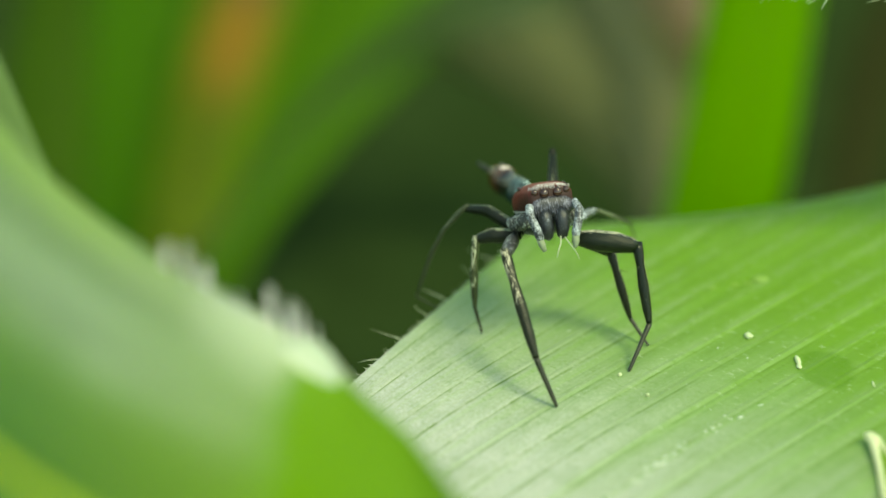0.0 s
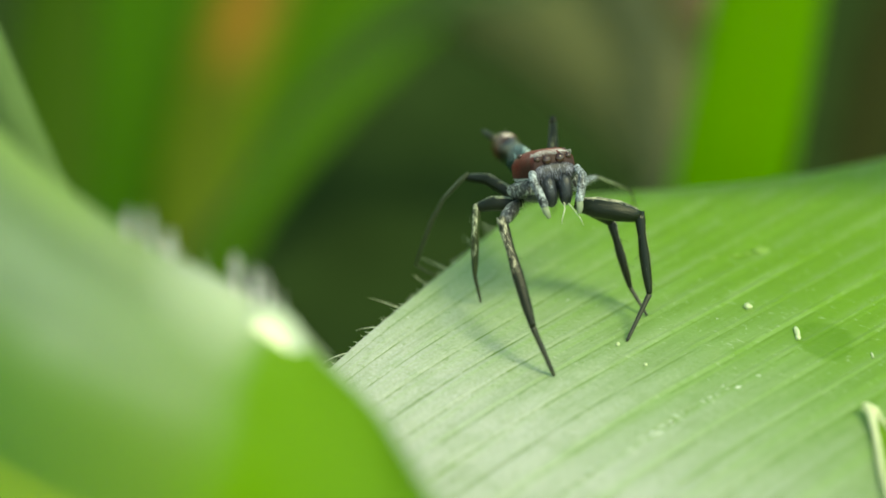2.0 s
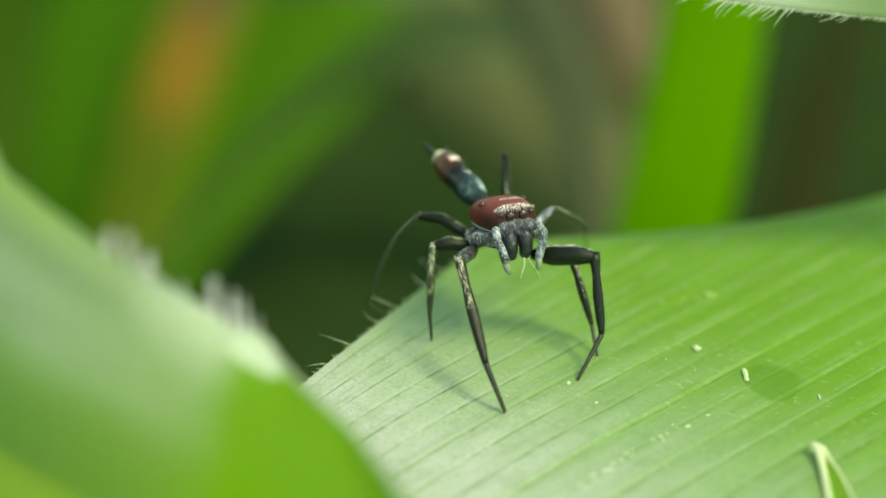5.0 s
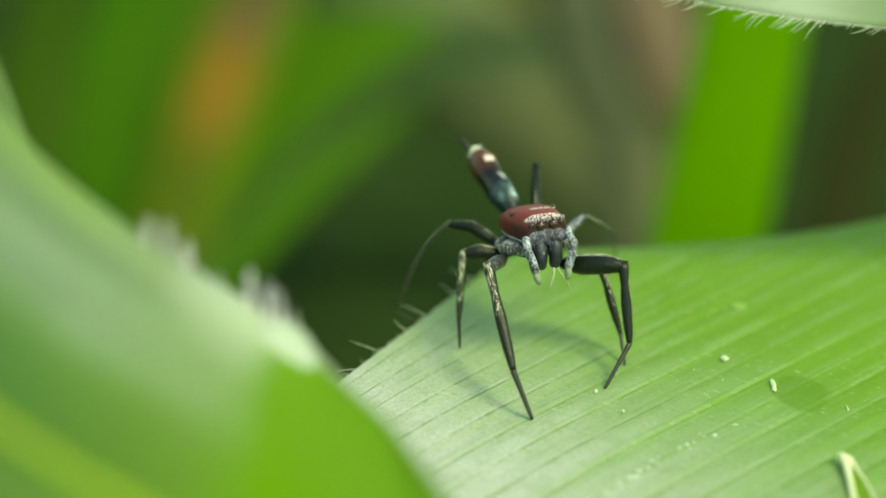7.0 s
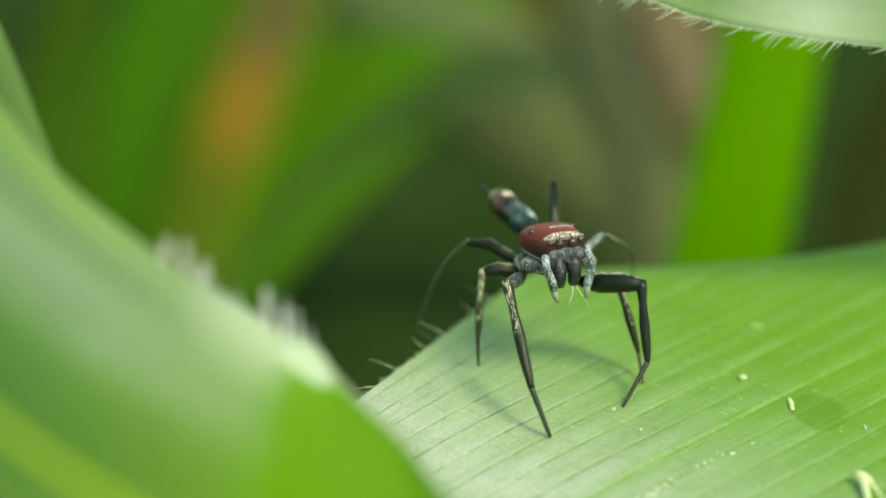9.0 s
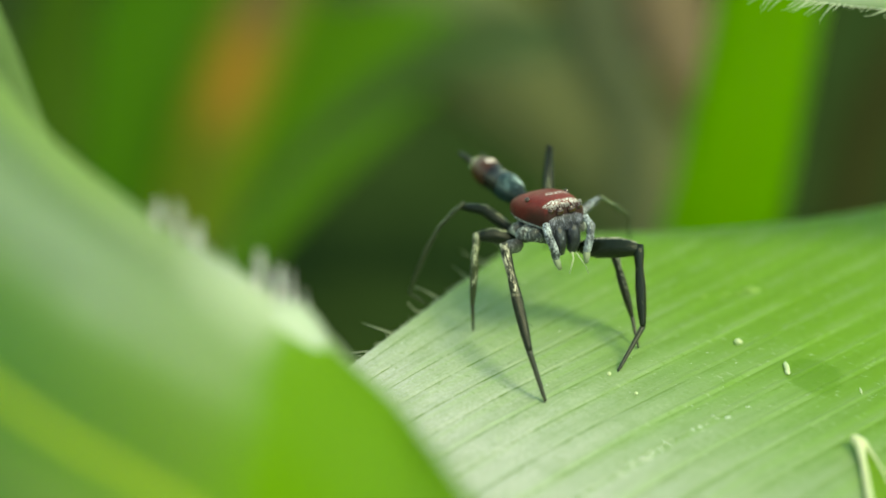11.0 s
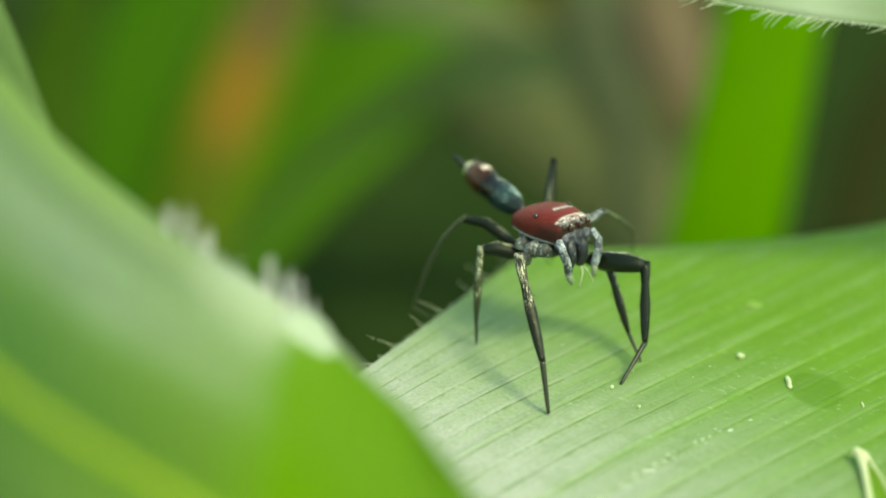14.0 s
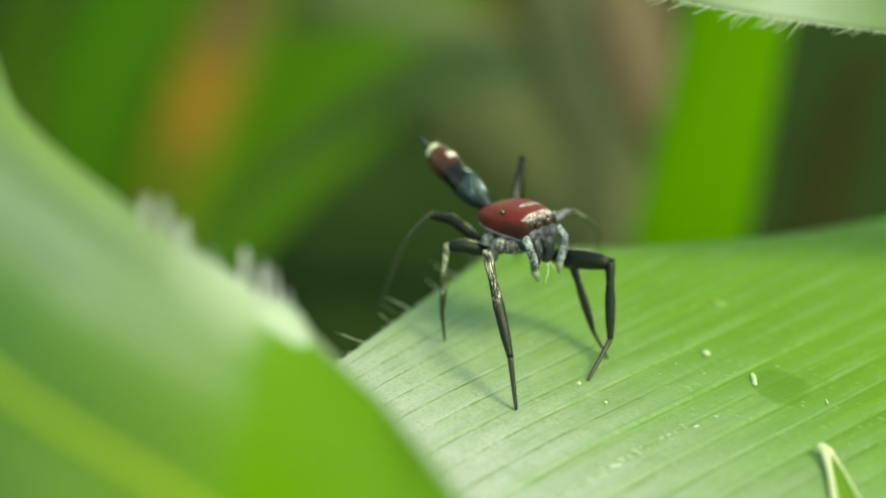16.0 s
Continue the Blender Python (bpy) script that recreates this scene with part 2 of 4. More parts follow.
TIPGREEN = leaf_material("tip_green", (0.17, 0.34, 0.02), (0.24, 0.42, 0.04), (0.3, 0.5, 0.03), 0.3, 0.5, 1.0, 0.3)
DEEP = leaf_material("deep_blade", (0.05, 0.15, 0.003), (0.072, 0.195, 0.006), (0.08, 0.28, 0.005), 0.35, 0.6, 0.4, 0.15)
MID = leaf_material("mid_blade", (0.062, 0.17, 0.004), (0.085, 0.21, 0.008), (0.08, 0.23, 0.003), 0.35, 0.6, 0.4, 0.15)
FADED = leaf_material("faded_blade", (0.056, 0.090, 0.036), (0.072, 0.108, 0.046), (0.07, 0.12, 0.03), 0.25, 0.6, 0.4, 0.2, foot=(80, 22, (0.034, 0.075, 0.014)))
ORANGE = leaf_material("dry_blade", (0.20, 0.105, 0.012), (0.30, 0.16, 0.022), (0.2, 0.12, 0.015), 0.3, 0.65, 0.4, 0.15, edge=(1.6, 3.6, (0.09, 0.16, 0.006)), top=(61.0, 11.0, (0.12, 0.08, 0.038)), foot=(51.0, 13.0, (0.075, 0.11, 0.006)))
# green blade made dark in its colour to stand for shade
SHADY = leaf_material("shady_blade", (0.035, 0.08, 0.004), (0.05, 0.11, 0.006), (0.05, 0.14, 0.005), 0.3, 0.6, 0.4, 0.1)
UMBER = leaf_material("umber_blade", (0.12, 0.125, 0.026), (0.155, 0.155, 0.04), (0.08, 0.09, 0.01), 0.2, 0.6, 0.4, 0.1)
OLIVE = leaf_material("olive_blade", (0.20, 0.198, 0.08), (0.25, 0.245, 0.105), (0.10, 0.12, 0.03), 0.2, 0.6, 0.4, 0.15, top=(50, 25, (0.135, 0.17, 0.075)))
# olive blade whose shade is put into a dark colour
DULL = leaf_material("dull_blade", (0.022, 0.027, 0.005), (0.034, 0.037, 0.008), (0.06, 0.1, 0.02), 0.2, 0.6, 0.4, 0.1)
PINK = leaf_material("withered_blade", (0.17, 0.12, 0.072), (0.23, 0.165, 0.105), (0.25, 0.2, 0.12), 0.2, 0.6, 0.4, 0.15)
GREYISH = leaf_material("greyish_blade", (0.092, 0.106, 0.054), (0.122, 0.136, 0.076), (0.15, 0.2, 0.1), 0.2, 0.6, 0.4, 0.15)
RIB = leaf_material("rib_yellow", (0.28, 0.42, 0.02), (0.40, 0.52, 0.05), (0.4, 0.5, 0.03), 0.3, 0.5, 0.6, 0.3)
HAIR = plain("leaf_hair", (0.72, 0.76, 0.62), 0.4, 0.15, 2000, 0.5, 0.45)
CREAMY = plain("creamy_margin", (0.86, 0.88, 0.58), 0.6, 0.2, 1500, 0.3, 0.3)
WHITEHAIR = plain("white_hair", (0.6, 0.58, 0.6), 0.5, 0.05, 2000, 0.5, 0.5)
LILAC = plain("lilac_hair", (0.88, 0.85, 0.88), 0.5, 0.05, 2000, 0.5, 0.5)
# whitish gloss for an added facet that stands for the leaf's sun glint
GLINTM = Mat("glint_facet").set(Base_Color=(0.36, 0.42, 0.33), Roughness=0.14)
GLINTM.bump(GLINTM.noise(GLINTM.coords(), 2500, 2, 0.5), 0.05, 0.00002)
GLINTM.b.inputs["Specular IOR Level"].default_value = 0.24
GLINT = GLINTM.m
SOIL = plain("soil", (0.024, 0.042, 0.013), 1.0, 0.6, 60, 0.0)


# ---- mesh helpers ----
def part(name, bm, material, parent=None, label="", smooth=True):
    me = bpy.data.meshes.new(name)
    if smooth:
        for f in bm.faces:
            f.smooth = True
    bm.normal_update()
    bm.to_mesh(me)
    bm.free()
    me.materials.append(material)
    ob = new(name, me)
    if parent is not None:
        ob.parent = parent
    if label:
        ob["label"] = label
    return ob


def thing(name, at, label, category, group="", kind=""):
    ob = new(name)
    ob.empty_display_size = 0.002
    ob.location = Vector(at) * MM
    return tagged(ob, label, category, group, kind)


def glide(points, s):
    """Catmull-Rom through points, s from 0 to 1."""
    pts = [np.array(p, float) for p in points]
    pts = [2 * pts[0] - pts[1]] + pts + [2 * pts[-1] - pts[-2]]
    n = len(pts) - 3
    i = min(int(s * n), n - 1)
    u = s * n - i
    a, b, c, d = pts[i:i + 4]
    return 0.5 * (2 * b + (c - a) * u + (2 * a - 5 * b + 4 * c - d) * u * u + (3 * b - a - 3 * c + d) * u ** 3)


def sheet(bm, grid, uv, thick):
    """A closed sheet from a grid of points (mm), with UV in mm and a thickness (mm)."""
    rows, cols = len(grid), len(grid[0])
    P = np.array(grid, float)
    du = np.gradient(P, axis=0)
    dv = np.gradient(P, axis=1)
    nn = np.cross(du, dv)
    nn /= np.linalg.norm(nn, axis=2, keepdims=True) + 1e-12
    layer = bm.loops.layers.uv.new("UVMap")
    top = [[bm.verts.new(P[i, j] * MM) for j in range(cols)] for i in range(rows)]
    low = [[bm.verts.new((P[i, j] - nn[i, j] * thick) * MM) for j in range(cols)] for i in range(rows)]

    def face(vs, ij):
        f = bm.faces.new(vs)
        for l, (a, b) in zip(f.loops, ij):
            l[layer].uv = uv[a][b]
        return f

    for i in range(rows - 1):
        for j in range(cols - 1):
            q = [(i, j), (i + 1, j), (i + 1, j + 1), (i, j + 1)]
            face([top[a][b] for a, b in q], q)
            q = q[::-1]
            face([low[a][b] for a, b in q], q)
    rim = [(i, 0) for i in range(rows)] + [(rows - 1, j) for j in range(1, cols)]
    rim += [(i, cols - 1) for i in range(rows - 2, -1, -1)] + [(0, j) for j in range(cols - 2, 0, -1)]
    for k in range(len(rim)):
        (a, b), (c, d) = rim[k], rim[(k + 1) % len(rim)]
        face([top[a][b], low[a][b], low[c][d], top[c][d]], [(a, b), (a, b), (c, d), (c, d)])
    return bm


def ribbon(spine, widths, side, fold=0.12, nu=40, nv=10, thick=0.18, wave=0.0, seed=0):
    """A blade: points along its middle, widths along it, a side direction, folded along the middle."""
    side = np.array(side, float)
    grid, uv = [], []
    length = sum(np.linalg.norm(np.array(b, float) - np.array(a, float)) for a, b in zip(spine, spine[1:]))
    for i in range(nu + 1):
        s = i / nu
        p = glide(spine, s)
        w = glide([(v,) for v in widths], s)[0]
        tangent = glide(spine, min(1, s + 0.01)) - glide(spine, max(0, s - 0.01))
        tangent /= np.linalg.norm(tangent)
        sd = side - tangent * (side @ tangent)
        sd /= np.linalg.norm(sd)
        up = np.cross(tangent, sd)
        row, ruv = [], []
        for j in range(nv + 1):
            v = j / nv - 0.5
            lift = fold * abs(2 * v) ** 1.5 * w + wave * w * noise.noise((s * 4 + seed, v * 3, seed))
            row.append(p + sd * v * w + up * lift)
            ruv.append((s * length, v * max(widths)))
        grid.append(row)
        uv.append(ruv)
    bm = bmesh.new()
    sheet(bm, grid, uv, thick)
    return bm


def tube(points, radii, sides=10, flat=1.0, bm=None, caps=True):
    """A round limb through points (mm) with radii (mm)."""
    bm = bm or bmesh.new()
    pts = [np.array(p, float) for p in points]
    prev, rings = None, []
    for i, p in enumerate(pts):
        t = pts[min(i + 1, len(pts) - 1)] - pts[max(i - 1, 0)]
        t /= np.linalg.norm(t) + 1e-12
        ref = prev if prev is not None else (np.array((1.0, 0, 0)) if abs(t[0]) < 0.9 else np.array((0, 1.0, 0)))
        a = ref - t * (ref @ t)
        a /= np.linalg.norm(a)
        prev = a
        b = np.cross(t, a)
        rings.append([bm.verts.new((p + radii[i] * (math.cos(q) * a + flat * math.sin(q) * b)) * MM)
                      for q in (2 * math.pi * k / sides for k in range(sides))])
    for r, s in zip(rings, rings[1:]):
        for k in range(sides):
            bm.faces.new((r[k], r[(k + 1) % sides], s[(k + 1) % sides], s[k]))
    if caps:
        bm.faces.new(rings[0][::-1])
        bm.faces.new(rings[-1])
    return bm


def blob(radius, squash=(1, 1, 1), rough=0.0, seed=0, at=(0, 0, 0), sub=2, bm=None):
    one = bmesh.new()
    bmesh.ops.create_icosphere(one, subdivisions=sub, radius=1.0)
    for v in one.verts:
        k = 1 + rough * noise.noise(v.co * 2.1 + Vector((seed, 0, 0)))
        v.co = Vector([(c * k * radius * s + o) * MM for c, s, o in zip(v.co, squash, at)])
    if bm is None:
        return one
    me = bpy.data.meshes.new("tmp")
    one.to_mesh(me)
    one.free()
    bm.from_mesh(me)
    bpy.data.meshes.remove(me)
    return bm


# ---- ground: one dark sheet under the grass, to the horizon; the plants' shade is in its colour ----
GROUND = -90.0
bm = bmesh.new()
edges = [-4000000, -40000, -2000, -700] + list(range(-300, 301, 12)) + [700, 2000, 40000, 4000000]
vs = [[bm.verts.new((x * MM, y * MM, (GROUND + (4 * noise.noise((x * 0.03, y * 0.03, 0)) if abs(x) < 301 and abs(y) < 301 else 0)) * MM))
       for x in edges] for y in edges]
for i in range(len(edges) - 1):
    for j in range(len(edges) - 1):
        bm.faces.new((vs[i][j], vs[i][j + 1], vs[i + 1][j + 1], vs[i + 1][j]))
ground = tagged(part("ground", bm, SOIL), "soil beneath the grass, shade put into its dark colour", "ground", kind="structure")

# ---- the broad leaf the spider stands on ----
EDGE = np.array((-3.7, 1.1))
ACROSS = np.array((0.743, -0.669))


def leaf_height(x, y):
    """Height of the leaf's surface (mm): nearly level, falling away past its crest."""
    s = y - (5.2 + 0.1 * x + 0.02 * max(0.0, x - 4.0) ** 2)
    z = -0.13 * max(0.0, s) ** 2
    if s > 7:
        z = -0.13 * 49 - 1.82 * (s - 7)
    q = max(0.0, -0.82 * y - 0.42 * x - 3.5)
    return z - 0.02 * q * q / (1 + 0.06 * q)


def leaf_point(u, v):
    """u along the veins, v across from the margin; the veins fan out from the margin's way."""
    way = radians(59 - 19 * (1 - math.exp(-v / 3.2)))
    p = EDGE + ACROSS * v + u * np.array((math.cos(way), math.sin(way)))
    return p[0], p[1], leaf_height(p[0], p[1])


def vein_relief(v):
    d = abs(((v - 8.06) / 0.96 + 0.5) % 1.0 - 0.5) * 0.96
    small = abs((v / 0.19 + 0.5) % 1.0 - 0.5) * 0.19
    return 0.016 * math.exp(-(d / 0.11) ** 2) - 0.014 * math.exp(-((d - 0.11) / 0.035) ** 2) - 0.003 * math.exp(-(small / 0.035) ** 2) - 0.012 * math.cos(v * 2 * math.pi / 1.9)


main_leaf = thing("grass_leaf", (0, 0, 0), "broad pale green grass leaf with parallel veins under the spider", "leaf", "grass leaves")
grid, uv = [], []
for i in range(151):
    row, ruv = [], []
    for j in range(361):
        v = 22.0 * j / 360
        low = -9.5 - min(9.0, 0.9 * v)
        u = low + (34 - low) * i / 150
        x, y, z = leaf_point(u, v)
        row.append((x, y, z + vein_relief(v + 0.06 * noise.noise((u * 0.3, v, 3.0)))))
        ruv.append((u, v))
    grid.append(row)
    uv.append(ruv)
bm = bmesh.new()
sheet(bm, grid, uv, -0.16)
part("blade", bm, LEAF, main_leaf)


def hair_mesh(name, length, radius, bend, material):
    pts = [(bend * (k / 6) ** 2 * length, 0, length * k / 6) for k in range(7)]
    bm = tube(pts, [radius * (1 - 0.85 * k / 6) for k in range(7)], 6)
    ob = part(name, bm, material)
    me = ob.data
    bpy.data.objects.remove(ob)
    return me


def place(name, me, parent, at, way, spin=0.0):
    ob = new(name, me)
    ob.parent = parent
    ob.matrix_local = Matrix.Translation(Vector(at) * MM) @ Vector(way).to_track_quat("Z", "X").to_matrix().to_4x4() @ pose(0, 0, 0, 0, 0, spin)
    return ob


EDGEHAIR = [hair_mesh("hair", 0.95, 0.017, 0.3, HAIR), hair_mesh("hair", 0.6, 0.015, -0.25, HAIR), hair_mesh("hair", 0.17, 0.012, 0.1, HAIR)]
rng = random.Random(4)
for k in range(44):
    u = -7.5 + 0.30 * k + rng.uniform(-0.12, 0.12)
    x, y, z = leaf_point(u, 0.0)
    place("hair", EDGEHAIR[0 if k % 9 == 0 else 1 if k % 9 == 5 else 2], main_leaf, (x, y, z - 0.05),
          (-0.9 + rng.uniform(-0.2, 0.2), 0.1 + rng.uniform(-0.3, 0.3), 0.2 + rng.uniform(-0.25, 0.25)), rng.uniform(0, 360))

# ---- the near leaf, out of focus, with white hairs on its margin ----
NEARRIM = [(-15.24, -8.33, 13.54), (-13.36, -9.34, 11.42), (-11.9, -10.23, 9.96), (-9.97, -11.27, 8.74), (-8.63, -11.53, 7.85), (-7.21, -11.29, 6.73), (-5.95, -11.58, 5.9), (-4.9, -12.8, 5.5), (-3.9, -14.1, 5.25), (-2.9, -16.3, 5.2), (-1.2, -20.0, 4.9)]
near_leaf = thing("grass_leaf", (-8, -16, 8), "pale green grass leaf with white-haired margin and bright green end", "leaf", "grass leaves")


def near_point(s, w):
    p = glide(NEARRIM, s)
    d = np.array((-0.55 + 0.25 * s, -8.5, 1.7 - 0.6 * s)) / 8.6
    drop = -1.0 * (1 - math.exp(-w / 1.4)) - 1.1 * max(0.0, w - 9.7)
    return p + d * w + np.array((0, 0, drop + 0.025 * w * (8 - w) * 0.5))


grid, uv = [], []
for i in range(81):
    s = i / 80
    row, ruv = [], []
    for j in range(61):
        w = 15.0 * j / 60
        p = near_point(s, w)
        row.append(p - np.array((-8, -16, 8)))
        ruv.append((s * 24, w))
    grid.append(row)
    uv.append(ruv)
bm = bmesh.new()
sheet(bm, grid, uv, 0.2)
part("blade", bm, NEAR, near_leaf)
pts = [near_point(s / 20, 9.1) + np.array((8, 16, -8)) + np.array((0, 0, 0.04)) for s in range(21)]
part("midrib", tube(pts, [0.28] * 21, 8, 0.7), RIB, near_leaf, "pale yellow midrib")
NEARHAIR = [hair_mesh("hair", 0.95, 0.06, 0.2, LILAC), hair_mesh("hair", 0.78, 0.055, 0.15, LILAC), hair_mesh("hair", 0.5, 0.04, 0.1, LILAC)]
for mid, spread, count, kind in ((0.372, 0.005, 5, 1), (0.398, 0.003, 3, 0), (0.428, 0.004, 4, 1), (0.452, 0.003, 2, 2), (0.470, 0.003, 2, 2), (0.518, 0.004, 6, 0), (0.548, 0.003, 4, 0), (0.570, 0.003, 3, 0), (0.588, 0.003, 2, 1)):
    for k in range(count):
        s = mid - 0.016 + rng.uniform(-1, 1) * spread
        p = near_point(s, rng.uniform(0.0, 0.25)) + np.array((8, 16, -8))
        place("hair", NEARHAIR[kind], near_leaf, p, (0.0 + rng.uniform(-0.12, 0.12), 0.3, 1.0 + rng.uniform(-0.2, 0.2)), rng.uniform(-40, 40))

# a flat glossy facet added to glint beside the bright end, lying askew on the rolled margin
GLINTAT = near_point(0.56, 0.8)
ROLL = Vector((0.77, -0.40, -0.49)).normalized()
glint_way = Matrix.Rotation(radians(-5.3), 3, ROLL) @ Vector((0.279, -0.644, 0.713))
glint = bmesh.new()
glint_rings = [[glint.verts.new((0.9 * q * math.cos(k * math.pi / 14) * MM, 0.75 * q * math.sin(k * math.pi / 14) * MM, (0.035 * (1 - q * q) - (0.5 if q > 1 else 0)) * MM)) for k in range(28)] for q in (0.25, 0.5, 0.75, 0.95, 1.05)]
glint.faces.new(glint_rings[0])
for ra, rb in zip(glint_rings, glint_rings[1:]):
    for k in range(28):
        glint.faces.new((ra[k], rb[k], rb[(k + 1) % 28], ra[(k + 1) % 28]))
facet = part("glint_facet", glint, GLINT, near_leaf, "glossy facet added for a glint on the leaf margin")
facet.matrix_local = Matrix.Translation((Vector(GLINTAT) + Vector((8, 16, -8))) * MM + glint_way * 0.2 * MM) @ glint_way.to_track_quat("Z", "X").to_matrix().to_4x4()

# the near leaf's folded edge, added as a separate narrow blade rising behind it
strip = thing("grass_leaf", (-12.8, -5.1, -90.0), "narrow greyish green folded edge of the near leaf, added as a separate blade", "leaf", "grass leaves")
STRIP = [np.array(p) - np.array((-12.4, -5.1, -90.0)) for p in ((-12.4, -5.1, -90.0), (-11.9, -7.4, -60.0), (-11.5, -8.8, -28.0), (-11.3, -9.5, -6.0), (-11.3, -9.5, 3.0), (-11.45, -9.12, 6.61), (-12.22, -7.98, 7.94), (-12.92, -6.94, 9.21), (-13.53, -6.1, 10.38), (-14.03, -5.36, 11.31), (-14.96, -4.23, 13.45))]
part("blade", ribbon(STRIP, [1.2, 1.2, 1.2, 1.2, 1.2, 1.1, 1.05, 1.0, 1.0, 0.9, 0.5], (1, 0, 0.4), 0.15, 60, 8, 0.08), FOLD, strip)

# ---- pale hairy leaf at the upper corner, level with the spider ----
TOPHAIR = [hair_mesh("hair", 0.68, 0.024, 0.25, HAIR), hair_mesh("hair", 0.42, 0.022, -0.2, HAIR), hair_mesh("hair", 0.14, 0.024, 0.1, HAIR), hair_mesh("hair", 0.24, 0.022, 0.2, HAIR)]
top_leaf = thing("grass_leaf", (7.1, 3.0, 9.2), "whitish green hairy grass leaf edge", "leaf", "grass leaves")
grid, uv = [], []
TOPRIM = [(0.22, 3.44, 10.96), (2.16, 3.25, 10.17), (4.36, 3.11, 9.44), (7.12, 2.98, 8.98), (9.88, 2.79, 8.7), (13.56, 2.61, 8.29), (18.16, 2.42, 7.55)]
for i in range(61):
    p = glide(TOPRIM, i / 60) - np.array((7.1, 3.0, 9.2))
    row, ruv = [], []
    for j in range(31):
        w = 9.0 * j / 30
        row.append(p + np.array((0.15 * w, 0.75 * w - 0.02 * w * w, 0.55 * w)))
        ruv.append((i / 3, w))
    grid.append(row)
    uv.append(ruv)
bm = bmesh.new()
sheet(bm, grid, uv, 0.07)
part("blade", bm, PALE, top_leaf)
for k in range(150):
    p = glide(TOPRIM, 0.08 + 0.74 * k / 149 + rng.uniform(-0.002, 0.002)) - np.array((7.1, 3.0, 9.2))
    long = noise.noise((k * 0.16, 3.7, 0.0)) > 0.1 and k % 3 != 1
    place("hair", TOPHAIR[rng.choice((0, 0, 1)) if long else rng.choice((2, 2, 3))], top_leaf, p, (-0.85 + rng.uniform(-0.25, 0.25), -0.2 + rng.uniform(-0.4, 0.3), -0.42 + rng.uniform(-0.22, 0.22)), rng.uniform(0, 360))

# ---- grass further back ----


def back_leaf(spine, widths, material, label, side=(1, 0, 0), fold=0.12, seed=0):
    base = np.array(spine[0], float)
    ob = thing("grass_leaf", base, label, "grass", "background grass")
    pts = [np.array(p) - base for p in spine]
    part("blade", ribbon(pts, widths, side, fold, 36, 8, 0.2, 0.05, seed), material, ob)
    part("midrib", tube([p + np.array((0, 0.1, -0.1)) for p in (glide(pts, k / 16) for k in range(17))], [0.35] * 14 + [0.28, 0.2, 0.1], 8), material, ob)
    return ob


back_leaf([(6, 42, -90), (8.5, 49, -50), (12.5, 55, -33), (15.0, 57, -22), (18.15, 63.4, -8.3), (21.1, 70, 8), (23, 76, 22)], [6, 6.8, 7.6, 7.6, 7.0, 6, 3.5], STALK, "bright green upright grass leaf, out of focus", (1, 0.1, 0), 0.1, 1)
back_leaf([(-46, 106, -90), (-37.7, 126.0, -66.7), (-35.7, 133.1, -59.9), (-33.9, 139.0, -54.4), (-32.1, 144.6, -49.0), (-30.3, 149.6, -44.5), (-28.1, 154.6, -39.5), (-25.2, 159.9, -33.0), (-22.5, 164.8, -26.3)], [5, 7, 9, 10, 11, 11.5, 11.5, 11, 8], ORANGE, "dry orange-brown grass leaf, out of focus", (1, 0.2, 0), 0.1, 2)
back_leaf([(-42, 128, -90), (-44.5, 140, -71), (-44, 149, -60), (-43, 157, -50), (-41, 165, -40), (-38, 172, -28)], [10, 14, 16, 17, 17, 9], DEEP, "deep green upright grass leaf, out of focus", (1, 0, 0), 0.1, 4)
back_leaf([(-52, 112, -90), (-51.5, 120, -63), (-51, 126, -54), (-50.5, 132, -46), (-49.5, 138, -38), (-47, 144, -27)], [7, 9, 10, 10, 9, 5], SHADY, "dark green grass leaf, shade painted in its colour, out of focus", (1, 0, 0), 0.1, 12)
back_leaf([(-46, 132, -90), (-38.5, 143.2, -77.4), (-34.1, 152.1, -68.8), (-28.6, 160.0, -60.9), (-22.9, 167.0, -53.8), (-16.2, 173.6, -46.4), (-10.1, 179.3, -40.0), (-3.1, 185.0, -31.9)], [6, 9, 13, 18, 23, 27, 29, 18], MID, "broad deep green grass leaf, out of focus", (1, -0.1, 0.1), 0.1, 3)
back_leaf([(-46, 88, -90), (-33.5, 99, -58), (-25.1, 106.5, -46.8), (-19.1, 112.2, -40.5), (-13.5, 116.3, -36.8), (-7.1, 119.8, -33.8), (-1.2, 122.6, -31.9), (4.0, 124.2, -31.6), (9.0, 125.2, -33.0)], [1.5, 1.5, 1.5, 2, 3.2, 4.6, 6.4, 6, 2], FADED, "faded greyish green grass leaf arching over, out of focus", (-0.1, 0.3, 1), 0.1, 7)
back_leaf([(38.0, 158.0, -90.0), (36.9, 164.7, -85.1), (33.3, 173.0, -73.1), (28.7, 180.1, -62.0), (22.3, 185.7, -53.6), (14.2, 189.9, -48.1), (6.0, 193.6, -43.2), (-2.3, 197.2, -36.5)], [5, 8, 10, 11.5, 12, 11.5, 11, 7], UMBER, "dark olive brown grass leaf bending over, out of focus", (0.5, 0, 1), 0.1, 13)
back_leaf([(39.0, 146.0, -90.0), (37.7, 145.6, -84.4), (31.5, 152.7, -76.4), (24.9, 159.4, -67.9), (17.8, 165.1, -60.4), (9.0, 169.7, -53.9), (0.5, 173.0, -49.4), (-9.7, 175.9, -44.6), (-20.6, 178.4, -38.9)], [8, 11, 14, 17, 19, 20, 20, 17, 9], OLIVE, "olive grey faded grass leaf bending over, out of focus", (0.6, 0, 1), 0.1, 5)
